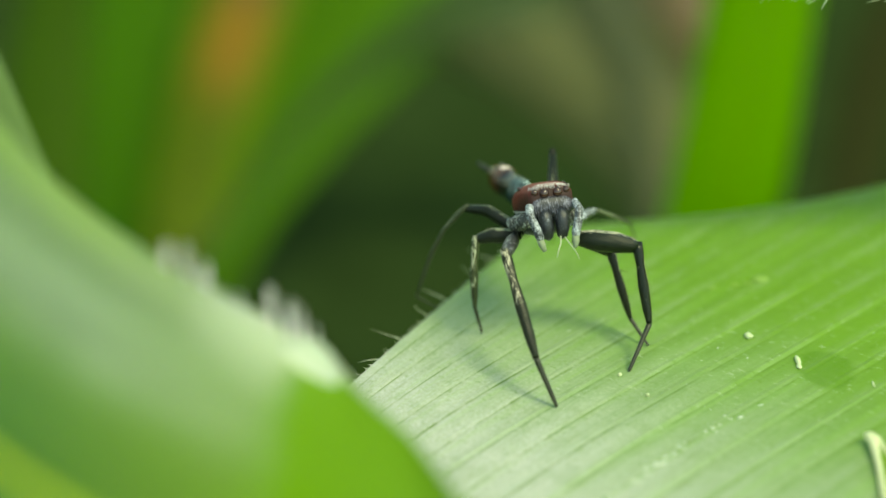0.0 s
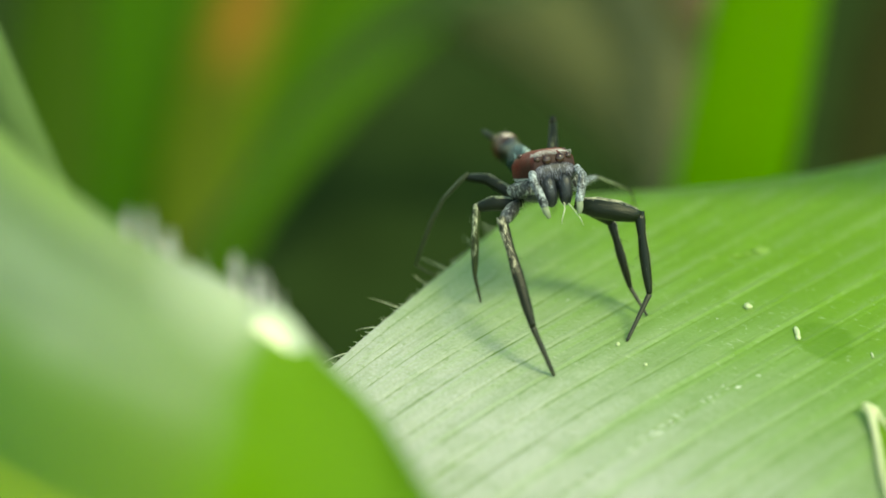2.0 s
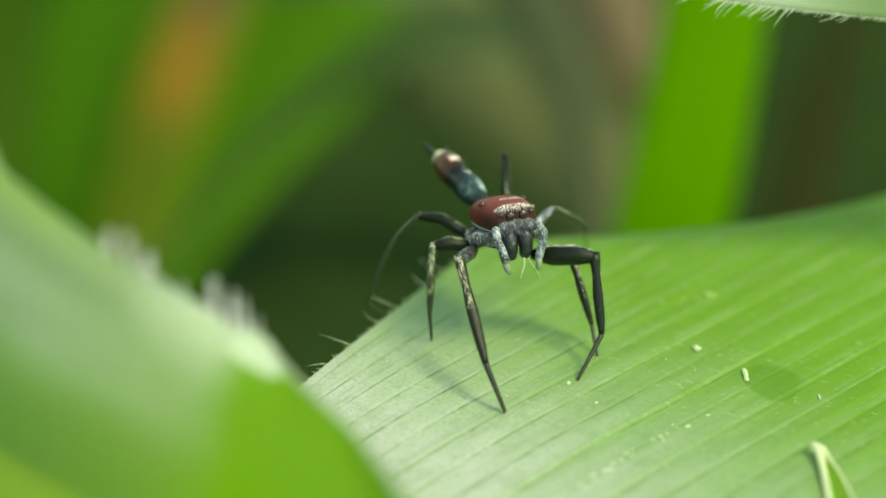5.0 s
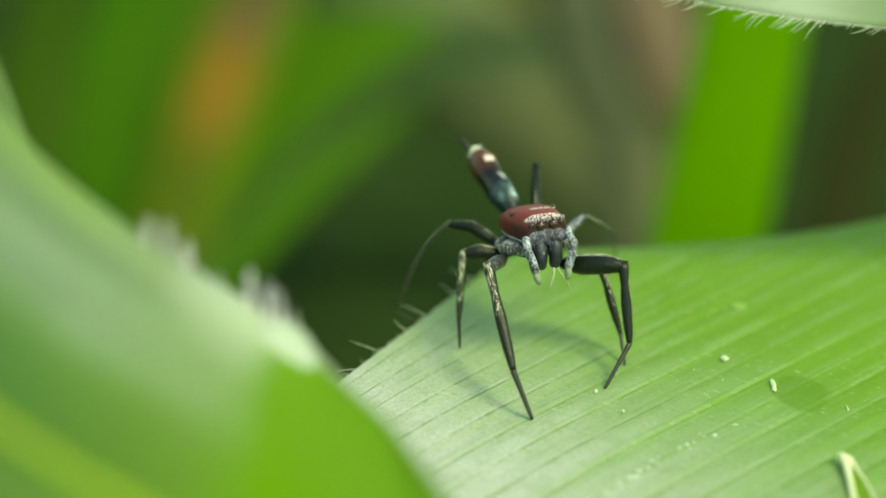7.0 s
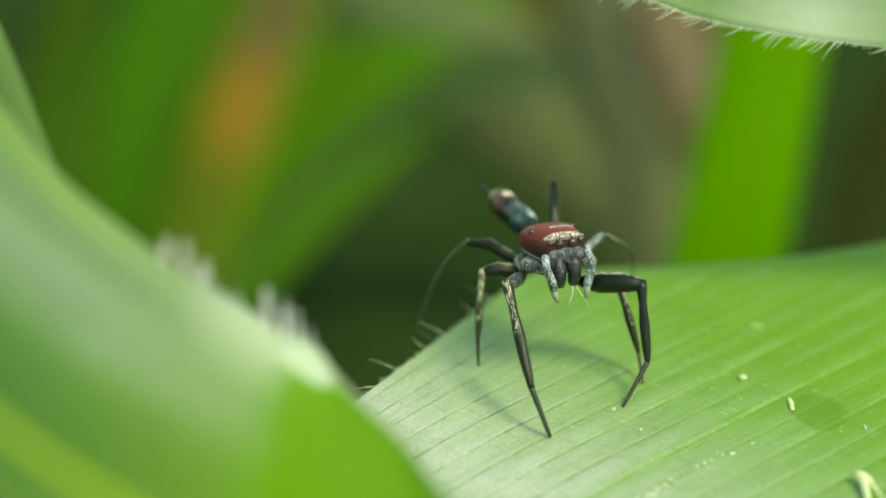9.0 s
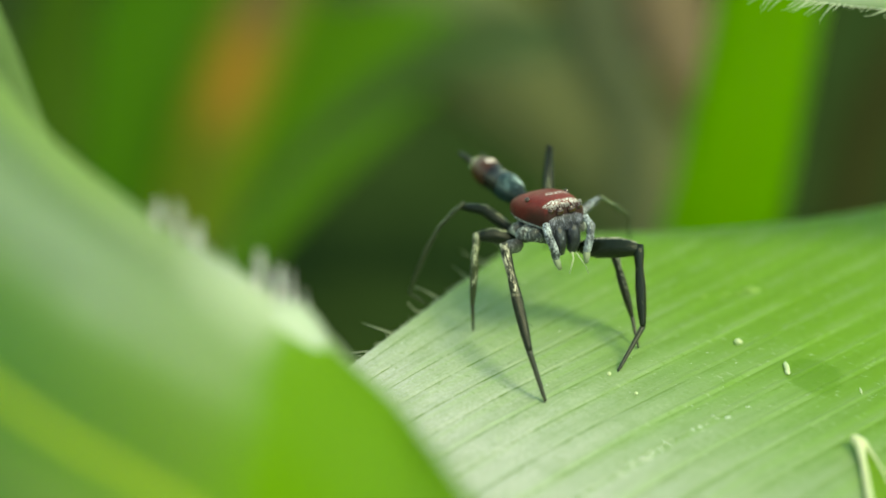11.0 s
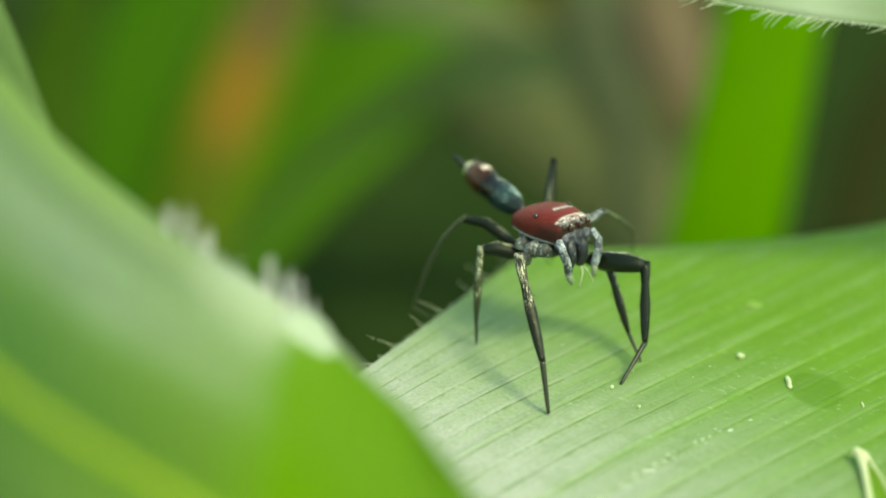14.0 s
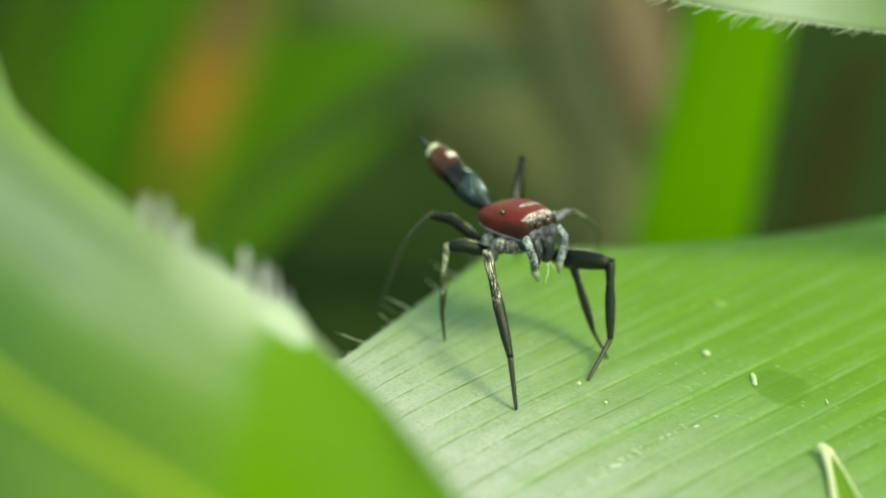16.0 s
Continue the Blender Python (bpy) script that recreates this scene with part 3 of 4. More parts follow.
back_leaf([(37, 148, -90), (33.5, 155.5, -68), (30.6, 160.4, -55.5), (27.6, 163.8, -48.0), (25.3, 166.6, -41.8), (23.4, 170.4, -33.5)], [1, 1.5, 3, 7, 10, 8], PINK, "withered pinkish grey grass leaf, out of focus", (1, 0, 0), 0.1, 6)
back_leaf([(24, 150, -90), (21.9, 160, -63), (20.6, 164.2, -52.3), (18.5, 167.4, -46.2), (16.6, 170.1, -40.2), (14.2, 174.5, -31)], [3, 3.5, 4.5, 9, 11, 8], GREYISH, "greyish green faded grass leaf, out of focus", (1, 0, 0), 0.1, 8)
back_leaf([(40, 128, -90), (42.6, 134.5, -68.8), (44.6, 138.6, -60.1), (46, 141.5, -53.9), (48, 144.9, -46.5), (51.5, 149, -37.8)], [6, 7, 8, 8, 7, 4], DULL, "dull olive grass leaf, shade painted in its colour, out of focus", (1, 0, 0), 0.1, 9)

# ---- small leaf tip in front, with pale margins ----
tip = thing("leaf_tip", (7.41, -7.01, 0.2), "small pointed leaf tip with a pale thick margin", "leaf", "grass leaves")
part("blade", ribbon([(0.02, -0.05, -0.04), (0.08, -0.8, -0.1), (0.10, -2.3, -0.15), (0.14, -4.0, -0.17), (0.18, -6.0, -0.2)], [0.05, 0.32, 0.65, 0.93, 1.25], (1, 0, 0.1), 0.04, 20, 6, 0.04), TIPGREEN, tip)
part("margin", tube([(-0.16, 0.16, 0.08), (-0.1, 0.1, 0.07), (0.0, -0.05, 0.02), (-0.06, -0.8, -0.04), (-0.23, -2.3, -0.1), (-0.33, -4.0, -0.12), (-0.45, -6.0, -0.15)], [0.06, 0.14, 0.13, 0.085, 0.08, 0.08, 0.08], 10), CREAMY, tip, "thick pale yellow margin")
part("margin", tube([(0.0, 0.1, 0.06), (0.13, -0.02, 0.04), (0.2, -0.35, 0.0), (0.3, -0.8, -0.04), (0.42, -2.3, -0.1), (0.6, -4.0, -0.12), (0.8, -6.0, -0.15)], [0.09, 0.08, 0.045, 0.03, 0.035, 0.04, 0.04], 8), CREAMY, tip, "thin pale yellow margin")

# ---- specks on the leaf ----
GRAIN = plain("pollen", (0.66, 0.74, 0.46), 0.7, 0.2, 3000, 0.4, 0.2)


FLECK = plain("fleck", (0.34, 0.52, 0.13), 0.8, 0.25, 3000, 0.2, 0.3)


def speck(x, y, r, squash, label, seed, name="pollen_grain", material=GRAIN):
    z = leaf_height(x, y)
    ob = part(name, blob(r, squash, 0.5, seed), material)
    ob.location = (x * MM, y * MM, (z + 0.5 * r * squash[2]) * MM)
    return tagged(ob, label, "speck", "specks on the leaf")


speck(5.2, -1.3, 0.12, (1, 1, 0.8), "round pale yellow grain on the leaf", 1)
speck(6.31, -3.02, 0.11, (0.7, 1.3, 0.5), "bright whitish flake beside a dark oval on the leaf", 2)
speck(6.33, -2.75, 0.13, (0.6, 1.9, 0.5), "bright whitish flake beside a dark oval on the leaf", 3)
speck(6.13, 2.12, 0.2, (1.3, 1, 0.15), "flat pale fleck on the leaf", 4, material=FLECK)
speck(5.7, 1.9, 0.09, (1.5, 0.7, 0.2), "flat pale fleck on the leaf", 5, material=FLECK)
speck(5.3, 1.8, 0.1, (1.6, 0.6, 0.2), "flat pale fleck on the leaf", 7, material=FLECK)
speck(4.6, 1.66, 0.08, (1.6, 0.6, 0.2), "flat pale fleck on the leaf", 8, material=FLECK)
speck(1.32, -3.17, 0.06, (1, 1, 1), "tiny shiny grain beside the spider's foot", 6)
speck(1.97, -4.24, 0.05, (1, 1, 1), "tiny pale grain on the leaf", 9)
speck(8.14, -4.03, 0.06, (0.5, 2.4, 0.5), "thin pale splinter on the leaf", 10)
DUST = plain("dust", (0.72, 0.78, 0.64), 0.7, 0.2, 3000, 0.3, 0.2)
dust = bmesh.new()
for k in range(330):
    u, v = rng.uniform(-16, 6), rng.uniform(0.4, 14)
    r = rng.choice((0.010, 0.014, 0.014, 0.02)) * rng.uniform(0.8, 1.4)
    wide, flat = rng.uniform(1.0, 2.0), 0.4
    if k % 3 == 0:
        # flakes strung along one vein
        u, v = rng.triangular(-8, 1.5, -3.2), 10.15 + rng.gauss(0, 0.09)
        r, wide, flat = r * rng.choice((0.9, 1.4, 2.0, 3.0)), rng.uniform(1.2, 3.0), 0.25
    x, y, z = leaf_point(u, v)
    blob(r * 0.8, (wide, rng.uniform(0.7, 1.4), flat), 1.1, k, (x, y, z + 0.008), 1, dust)
tagged(part("dust", dust, DUST), "fine pale dust scattered along the leaf veins", "dust", kind="stuff")
# ---- the spider ----
BODY = [
    (0, -0.67, 0.19, 4.22, -24, 12),
    (0.5, -0.63, 0.18, 4.25, -24, 11),
    (1, -0.61, 0.15, 4.30, -24, 11),
    (1.5, -0.6, 0.15, 4.32, -24, 11),
    (2, -0.66, 0.16, 4.28, -24, 16),
    (2.5, -0.37, 0.1, 4.02, -13.2, 21.6),
    (3, -0.37, 0.1, 4.24, -15.5, 19.4),
    (3.5, -0.42, 0.1, 4.14, -11.5, 18),
    (4, -0.46, 0.1, 4.09, -10.7, 20),
    (6.5, -0.51, 0.1, 4.11, -8, 19.1),
    (7, -0.45, 0.1, 4.07, -8.1, 20.4),
    (7.5, -0.46, 0.1, 4.16, -9, 18.5),
    (8, -0.49, 0.1, 4.16, -8, 20.4),
    (8.5, -0.51, 0.1, 4.12, -8.8, 21),
    (9, -0.43, 0.1, 4.1, -6.9, 20.2),
    (9.5, -0.57, 0.1, 4.12, -11.4, 20.6),
    (10, -0.58, 0.1, 4.01, -9.6, 21.1),
    (12.5, -0.25, 0.1, 3.96, 0.4, 42),
    (13, -0.44, 0.1, 4.06, -0.1, 40.2),
    (13.5, -0.5, 0.1, 3.99, 0.8, 39.8),
    (14, -0.44, 0.1, 3.99, -0.6, 40.1),
    (14.5, -0.33, 0.1, 4.03, 0.8, 42.9),
    (15, -0.57, 0.1, 3.99, -2.2, 38.1),
    (15.5, -0.47, 0.1, 4.05, 0.1, 40.6),
    (16, -0.5, 0.1, 4.02, 0.2, 41.1),
]
TAIL = [
    (0, -7, 20.5),
    (0.5, -0.5, 21.5),
    (1, 9.8, 22.8),
    (1.5, 3.5, 17.6),
    (2, -7.5, 17.5),
    (2.5, 1.3, 25.5),
    (3, 13.3, 29),
    (3.5, 12.8, 28.3),
    (4, 7, 27.7),
    (6.5, 13.7, 26),
    (7, 19.1, 25.3),
    (7.5, 13.3, 22.9),
    (8, 9.1, 22.5),
    (8.5, 6, 24.2),
    (9, -1, 22.5),
    (9.5, -4.1, 22.5),
    (10, -10.5, 22.6),
    (12.5, 20.8, 39),
    (13, 12.4, 35.5),
    (13.5, 9.9, 32.1),
    (14, 6.8, 32.1),
    (14.5, -5.1, 47.7),
    (15, 6.9, 39.1),
    (15.5, 12.2, 40.1),
    (16, 19.2, 37.2),
]


def scaled(name, base, light, amount, scale=9000, rough=0.35, run=(1.0, 0.7, 0.35)):
    """Dark cuticle with pale scales scattered over it."""
    m = Mat(name)
    co = m.coords()
    lay = m.n("Mapping")
    lay.inputs["Scale"].default_value = run
    m.link(co, lay.inputs["Vector"])
    g = m.noise(lay.outputs[0], scale * 1.3, 3, 0.65)
    big = m.noise(co, scale * 0.12, 3, 0.6)
    mask = m.ramp(m.math("ADD", m.math("MULTIPLY", g, 0.55), m.math("MULTIPLY", big, 0.45)), [(amount - 0.1, (0, 0, 0)), (amount + 0.1, (1, 1, 1))])
    c = m.mix(mask, base, light)
    m.set(Base_Color=c, Roughness=m.ramp(mask, [(0, (rough,) * 3), (1, (0.6,) * 3)]))
    m.bump(g, 0.5, 0.00003)
    return m


def limb(name, base, light, amount, way=(1.0, 0.0, 0.5), reach=0.003, scale=30000, rough=0.25):
    """Leg cuticle: glossy and dark, with pale scales and painted highlights along the ridges that face way across the
    leg, thinning out within reach of its upper joint.
    """
    m = Mat(name)
    co = m.coords()
    sp, nn = m.n("SeparateXYZ"), m.n("SeparateXYZ")
    m.link(co, sp.inputs[0])
    m.link(m.coords("Normal"), nn.inputs[0])
    mp = m.n("Mapping")
    mp.inputs["Scale"].default_value = (1.0, 1.0, 0.14)
    m.link(co, mp.inputs["Vector"])
    g = m.noise(mp.outputs[0], scale, 3, 0.7)
    big = m.noise(co, scale * 0.07, 3, 0.6)
    side = m.math("ADD", m.math("MULTIPLY", nn.outputs[0], way[0]), m.math("MULTIPLY", nn.outputs[1], way[1]))
    ridge = m.math("MULTIPLY", m.math("SUBTRACT", side, way[2]), 1 / 0.35, True)
    fade = m.math("SUBTRACT", 1.15, m.math("MULTIPLY", sp.outputs[2], 1 / reach), True)
    field = m.math("ADD", m.math("ADD", m.math("MULTIPLY", g, 0.9), m.math("MULTIPLY", big, 0.4)), m.math("MULTIPLY", m.math("MULTIPLY", ridge, fade), 0.3))
    mask = m.ramp(m.math("SUBTRACT", field, 0.5), [(amount - 0.54, (0, 0, 0)), (amount - 0.42, (1, 1, 1))])
    m.set(Base_Color=m.mix(mask, base, light), Roughness=m.ramp(mask, [(0, (rough,) * 3), (1, (0.45,) * 3)]))
    m.b.inputs["Specular IOR Level"].default_value = 0.3
    m.bump(g, 0.6, 0.00003)
    return m.m


BLACK = limb("spider_black", (0.004, 0.008, 0.002), (0.52, 0.52, 0.28), 0.92, (1.0, 0.15, 0.5), 0.0034, rough=0.25)
RUFF = limb("spider_ruff", (0.005, 0.009, 0.003), (0.58, 0.54, 0.41), 0.93, (1.0, 0.0, 0.42), 0.006, rough=0.25)
TAN = limb("spider_tan", (0.008, 0.011, 0.004), (0.72, 0.67, 0.52), 0.975, (0.25, 0.35, -0.45), 0.0032, rough=0.28)
SOFT = limb("spider_olive", (0.035, 0.045, 0.02), (0.62, 0.63, 0.48), 0.965, (0.4, 0.4, -0.3), 0.0028, rough=0.3)
DARK = limb("spider_dark", (0.006, 0.009, 0.004), (0.42, 0.45, 0.30), 0.93, (1.0, 0.2, 0.5), 0.0025, rough=0.3)
DUN = limb("spider_dun", (0.03, 0.04, 0.02), (0.30, 0.34, 0.23), 0.93, (1.0, 0.3, 0.4), 0.0025, rough=0.35)
FOOT = plain("spider_foot", (0.022, 0.025, 0.013), 0.4, 0.5, 9000)
INK = plain("spider_spinneret", (0.014, 0.016, 0.01), 0.4, 0.4, 9000)
GREY = scaled("spider_grey", (0.02, 0.021, 0.025), (0.46, 0.48, 0.52), 0.62, 20000, 0.5).m
FACE = scaled("spider_face", (0.022, 0.022, 0.034), (0.34, 0.34, 0.46), 0.61, 24000, 0.45).m
JAW = scaled("spider_jaw", (0.014, 0.016, 0.022), (0.26, 0.29, 0.36), 0.64, 24000, 0.3).m
WHITE = scaled("spider_white", (0.035, 0.037, 0.038), (0.74, 0.78, 0.77), 0.58, 13000, 0.5, (1.2, 1.0, 0.3)).m
PALP = scaled("spider_palp", (0.03, 0.034, 0.045), (0.62, 0.67, 0.76), 0.55, 15000, 0.4, (0.8, 0.8, 0.7)).m
MUZZLE = plain("spider_muzzle_hair", (0.14, 0.145, 0.2), 0.5, 0.25, 9000, 0.4, 0.2)
PALETIP = plain("spider_pale_tip", (0.30, 0.35, 0.24), 0.5, 0.25, 9000, 0.4, 0.2)
EYEM = Mat("eye").set(Base_Color=(0.03, 0.006, 0.004), Roughness=0.04)
EYEM.b.inputs["Coat Weight"].default_value = 0.6
EYEM.b.inputs["Coat Roughness"].default_value = 0.02

# carapace: red above with two bands of white scales, dark sides that also carry painted shade, and a white hem
m = Mat("carapace_red")
co = m.coords()
sx = m.n("SeparateXYZ")
m.link(co, sx.inputs[0])
g = m.noise(co, 22000, 3, 0.7)
wob = m.math("MULTIPLY", m.math("SUBTRACT", m.noise(co, 2500, 3, 0.6), 0.5), 0.00025)
yy = m.math("ADD", sx.outputs[1], wob)
zz = m.math("ADD", sx.outputs[2], wob)


def window(value, lo, hi, soft=0.00004):
    up = m.math("MULTIPLY", m.math("SUBTRACT", value, lo), 1 / soft, True)
    dn = m.math("MULTIPLY", m.math("SUBTRACT", hi, value), 1 / soft, True)
    return m.math("MULTIPLY", up, dn)


red = m.mix(m.noise(co, 3500, 4, 0.6), (0.12, 0.010, 0.008), (0.27, 0.026, 0.02))
red = m.mix(m.math("MULTIPLY", m.ramp(m.noise(co, 16000, 3, 0.7), [(0.42, (1, 1, 1)), (0.56, (0, 0, 0))]), 0.6), red, (0.05, 0.006, 0.006))
rear = m.math("MULTIPLY", m.math("MULTIPLY", m.math("ADD", yy, 0.0009), 1 / 0.0009, True), 0.00038)
c = m.mix(window(m.math("ADD", zz, rear), -0.00022, 0.01, 0.0004), (0.05, 0.014, 0.011), red)
front = window(sx.outputs[1], -0.01, -0.00112, 0.00008)
c = m.mix(front, c, (0.03, 0.010, 0.010))
flake = m.ramp(g, [(0.47, (0, 0, 0)), (0.54, (1, 1, 1))])
band = m.math("MULTIPLY", window(m.math("ADD", sx.outputs[1], m.math("MULTIPLY", wob, 0.3)), -0.00117, -0.00089), window(sx.outputs[2], 0.00002, 0.01))
band2 = m.math("MULTIPLY", m.math("MULTIPLY", window(yy, -0.00054, -0.00032), window(sx.outputs[0], -0.0002, 0.00066)), window(zz, 0.00006, 0.01))
hem = window(m.math("ADD", sx.outputs[2], m.math("MULTIPLY", wob, 0.15)), -0.00062, -0.00052, 0.00002)
white = m.math("MULTIPLY", flake, m.math("MAXIMUM", band, band2))
white = m.math("MAXIMUM", white, m.math("MULTIPLY", hem, m.ramp(g, [(0.36, (0, 0, 0)), (0.5, (0.9, 0.9, 0.9))])))
c = m.mix(white, c, (0.68, 0.68, 0.68))
m.set(Base_Color=c, Roughness=0.5)
m.b.inputs["Specular IOR Level"].default_value = 0.3
m.bump(g, 0.4, 0.00003)
CARAPACE = m.m

# abdomen: teal scales, black band, teal, red-brown end with a painted pale shine, cream tip
m = Mat("abdomen")
co = m.coords()
sx = m.n("SeparateXYZ")
m.link(co, sx.inputs[0])
g = m.noise(co, 26000, 3, 0.7)
wob = m.math("MULTIPLY", m.math("SUBTRACT", m.noise(co, 2200, 3, 0.6), 0.5), 0.0003)
pos = m.math("MULTIPLY", m.math("ADD", sx.outputs[1], wob), 1000 / 3.18)
zz = m.math("ADD", sx.outputs[2], wob)
c = m.ramp(pos, [(0.0, (0.015, 0.02, 0.02)), (0.16, (0.014, 0.028, 0.03)), (0.34, (0.014, 0.03, 0.034)), (0.38, (0.007, 0.007, 0.007)), (0.54, (0.008, 0.006, 0.006)), (0.60, (0.05, 0.017, 0.009)), (0.84, (0.10, 0.038, 0.018)), (0.87, (0.8, 0.76, 0.52))])
low = m.math("MULTIPLY", window(pos, 0.1, 0.66, 0.06), window(zz, -0.01, -0.00012, 0.0001))
c = m.mix(m.math("MULTIPLY", low, 0.4), c, (0.025, 0.055, 0.062))
fl = m.ramp(g, [(0.585, (0, 0, 0)), (0.64, (1, 1, 1))])
teal = m.math("MULTIPLY", fl, m.math("MULTIPLY", window(pos, 0.10, 0.34, 0.08), window(zz, -0.0001, 0.01, 0.0003)))
c = m.mix(teal, c, (0.48, 0.74, 0.78))
# glints on the upper teal scales, painted in as pale dabs
shine = m.math("MULTIPLY", m.ramp(g, [(0.50, (0, 0, 0)), (0.56, (1, 1, 1))]), m.math("MULTIPLY", m.math("MULTIPLY", window(pos, 0.12, 0.28, 0.05), window(sx.outputs[0], -0.00004, 0.0003, 0.0001)), window(zz, 0.0002, 0.01, 0.00008)))
c = m.mix(shine, c, (0.70, 0.88, 0.90))
# white mark on the black band, with its glint painted in
spot = m.math("MULTIPLY", m.math("MULTIPLY", window(pos, 0.36, 0.50, 0.04), window(sx.outputs[0], 0.0, 0.00028, 0.0001)), window(zz, 0.00026, 0.01, 0.00006))
bright = m.ramp(g, [(0.47, (0, 0, 0)), (0.53, (1, 1, 1))])
c = m.mix(m.math("MULTIPLY", bright, spot), c, (0.8, 0.84, 0.86))
# the sun's shine on the red-brown end, painted pink
pink_shine = m.math("MULTIPLY", m.math("MULTIPLY", window(pos, 0.62, 0.72, 0.03), window(sx.outputs[0], -0.00016, 0.00022, 0.00008)), window(zz, 0.00024, 0.01, 0.00006))
c = m.mix(m.math("MULTIPLY", pink_shine, 0.9), c, (0.85, 0.68, 0.64))
m.set(Base_Color=c, Roughness=0.22)
m.b.inputs["Specular IOR Level"].default_value = 0.35
m.bump(g, 0.35, 0.00003)
ABDOMEN = m.m


def loft(rings, sides=28, power=2.6):
    """Rings along y: (y, half width, top z, bottom z), closed at both ends (mm)."""
    bm = bmesh.new()
    loops = []
    for y, w, zt, zb in rings:
        zc = zb + 0.45 * (zt - zb)
        loop = []
        for k in range(sides):
            q = 2 * math.pi * k / sides
            cx, sz = math.cos(q), math.sin(q)
            x = math.copysign(abs(cx) ** (2 / power), cx) * w
            h = (zt - zc) if sz >= 0 else (zc - zb)
            loop.append(bm.verts.new((x * MM, y * MM, (zc + math.copysign(abs(sz) ** (2 / power), sz) * h) * MM)))
        loops.append(loop)
    for a, b in zip(loops, loops[1:]):
        for k in range(sides):
            bm.faces.new((a[k], b[k], b[(k + 1) % sides], a[(k + 1) % sides]))
    bm.faces.new(loops[0])
    bm.faces.new(loops[-1][::-1])
    bmesh.ops.recalc_face_normals(bm, faces=bm.faces)
    return bm


spider = thing("spider", (0, 0, 0), "small red and black jumping spider with a raised slender abdomen", "spider")
carapace = part("carapace", loft([(-1.20, 0.54, 0.04, -0.5), (-1.16, 0.61, 0.11, -0.56), (-1.0, 0.66, 0.17, -0.7), (-0.6, 0.73, 0.22, -0.76), (-0.1, 0.79, 0.2, -0.8), (0.4, 0.77, 0.09, -0.78), (0.8, 0.66, -0.1, -0.72), (1.05, 0.46, -0.3, -0.66), (1.2, 0.22, -0.42, -0.58)], 36, 3.0), CARAPACE, spider, "red domed carapace with white scale bands")
part("sternum", loft([(-0.9, 0.35, -0.7, -1.0), (-0.6, 0.6, -0.7, -1.2), (0.0, 0.68, -0.7, -1.3), (0.5, 0.6, -0.7, -1.25), (0.95, 0.3, -0.6, -0.95)], 18), GREY, carapace, "dark underside with whitish hairs")
part("clypeus", loft([(-1.26, 0.42, -0.25, -0.6), (-1.2, 0.6, -0.18, -0.68), (-1.0, 0.64, -0.18, -0.75)], 20), FACE, carapace, "greyish violet haired face")
for sgn in (-1, 1):
    ch = tube([(sgn * 0.22, -1.08, -0.5), (sgn * 0.24, -1.2, -0.75), (sgn * 0.23, -1.22, -1.05), (sgn * 0.2, -1.15, -1.3), (sgn * 0.18, -1.1, -1.38)], [0.16, 0.2, 0.2, 0.15, 0.05], 14)
    part("jaw", ch, JAW, carapace, "dark grey jaw")
    part("eye", blob(0.14, (1, 0.8, 1), 0, 0, (sgn * 0.19, -1.19, -0.08), 3), EYEM.m, carapace, "large glossy dark red eye")
    part("eye", blob(0.1, (1, 0.9, 1), 0, 0, (sgn * 0.45, -1.16, -0.04), 3), EYEM.m, carapace, "small glossy dark eye")
    part("eye", blob(0.09, (1, 1, 0.9), 0, 0, (sgn * 0.64, -0.2, 0.08), 3), EYEM.m, carapace, "small glossy dark eye")
    pl = tube([(sgn * 0.5, -0.95, -0.65), (sgn * 0.66, -1.22, -0.42), (sgn * 0.71, -1.4, -0.62), (sgn * 0.6, -1.5, -0.98), (sgn * 0.52, -1.47, -1.26), (sgn * 0.48, -1.44, -1.38)], [0.09, 0.115, 0.125, 0.12, 0.125, 0.08], 10)
    palp = part("palp", pl, PALP, carapace, "short palp with white scales")
    part("palp_tip", tube([(sgn * 0.51, -1.44, -1.32), (sgn * 0.48, -1.5, -1.5), (sgn * 0.43, -1.53, -1.66)], [0.11, 0.1, 0.055], 8), PALETIP, palp, "pale palp tip")

brow = bmesh.new()
rng_brow = random.Random(8)
for k in range(26):
    bx = -0.56 + 1.12 * k / 25 + rng_brow.uniform(-0.02, 0.02)
    by, bz = -1.13 + 0.1 * abs(bx), 0.09 + rng_brow.uniform(-0.03, 0.02)
    lean, reach = rng_brow.uniform(-0.06, 0.06), rng_brow.uniform(0.08, 0.17)
    tube([(bx, by, bz), (bx + lean * 0.5, by - 0.5 * reach, bz + 0.02), (bx + lean, by - reach, bz - 0.05)], [0.018, 0.014, 0.005], 5, 1.0, brow)
part("brow_hairs", brow, WHITEHAIR, carapace, "row of short white hairs over the eyes")
chin = bmesh.new()
for k in range(16):
    bx = -0.5 + 1.0 * k / 15 + rng_brow.uniform(-0.02, 0.02)
    by, bz, reach = -1.25 + 0.12 * abs(bx), -0.42 + rng_brow.uniform(-0.12, 0.08), rng_brow.uniform(0.12, 0.26)
    tube([(bx, by, bz), (bx, by - 0.06, bz - 0.5 * reach), (bx + rng_brow.uniform(-0.04, 0.04), by - 0.07, bz - reach)], [0.016, 0.013, 0.004], 5, 1.0, chin)
part("face_hairs", chin, MUZZLE, carapace, "pale violet grey hairs under the eyes")
part("mouth_fibre", tube([(0.10, -1.36, -1.30), (0.06, -1.46, -1.48), (-0.04, -1.50, -1.68), (-0.10, -1.5, -1.86)], [0.025, 0.02, 0.018, 0.01], 6), HAIR, carapace, "thin pale fibre held in the jaws")
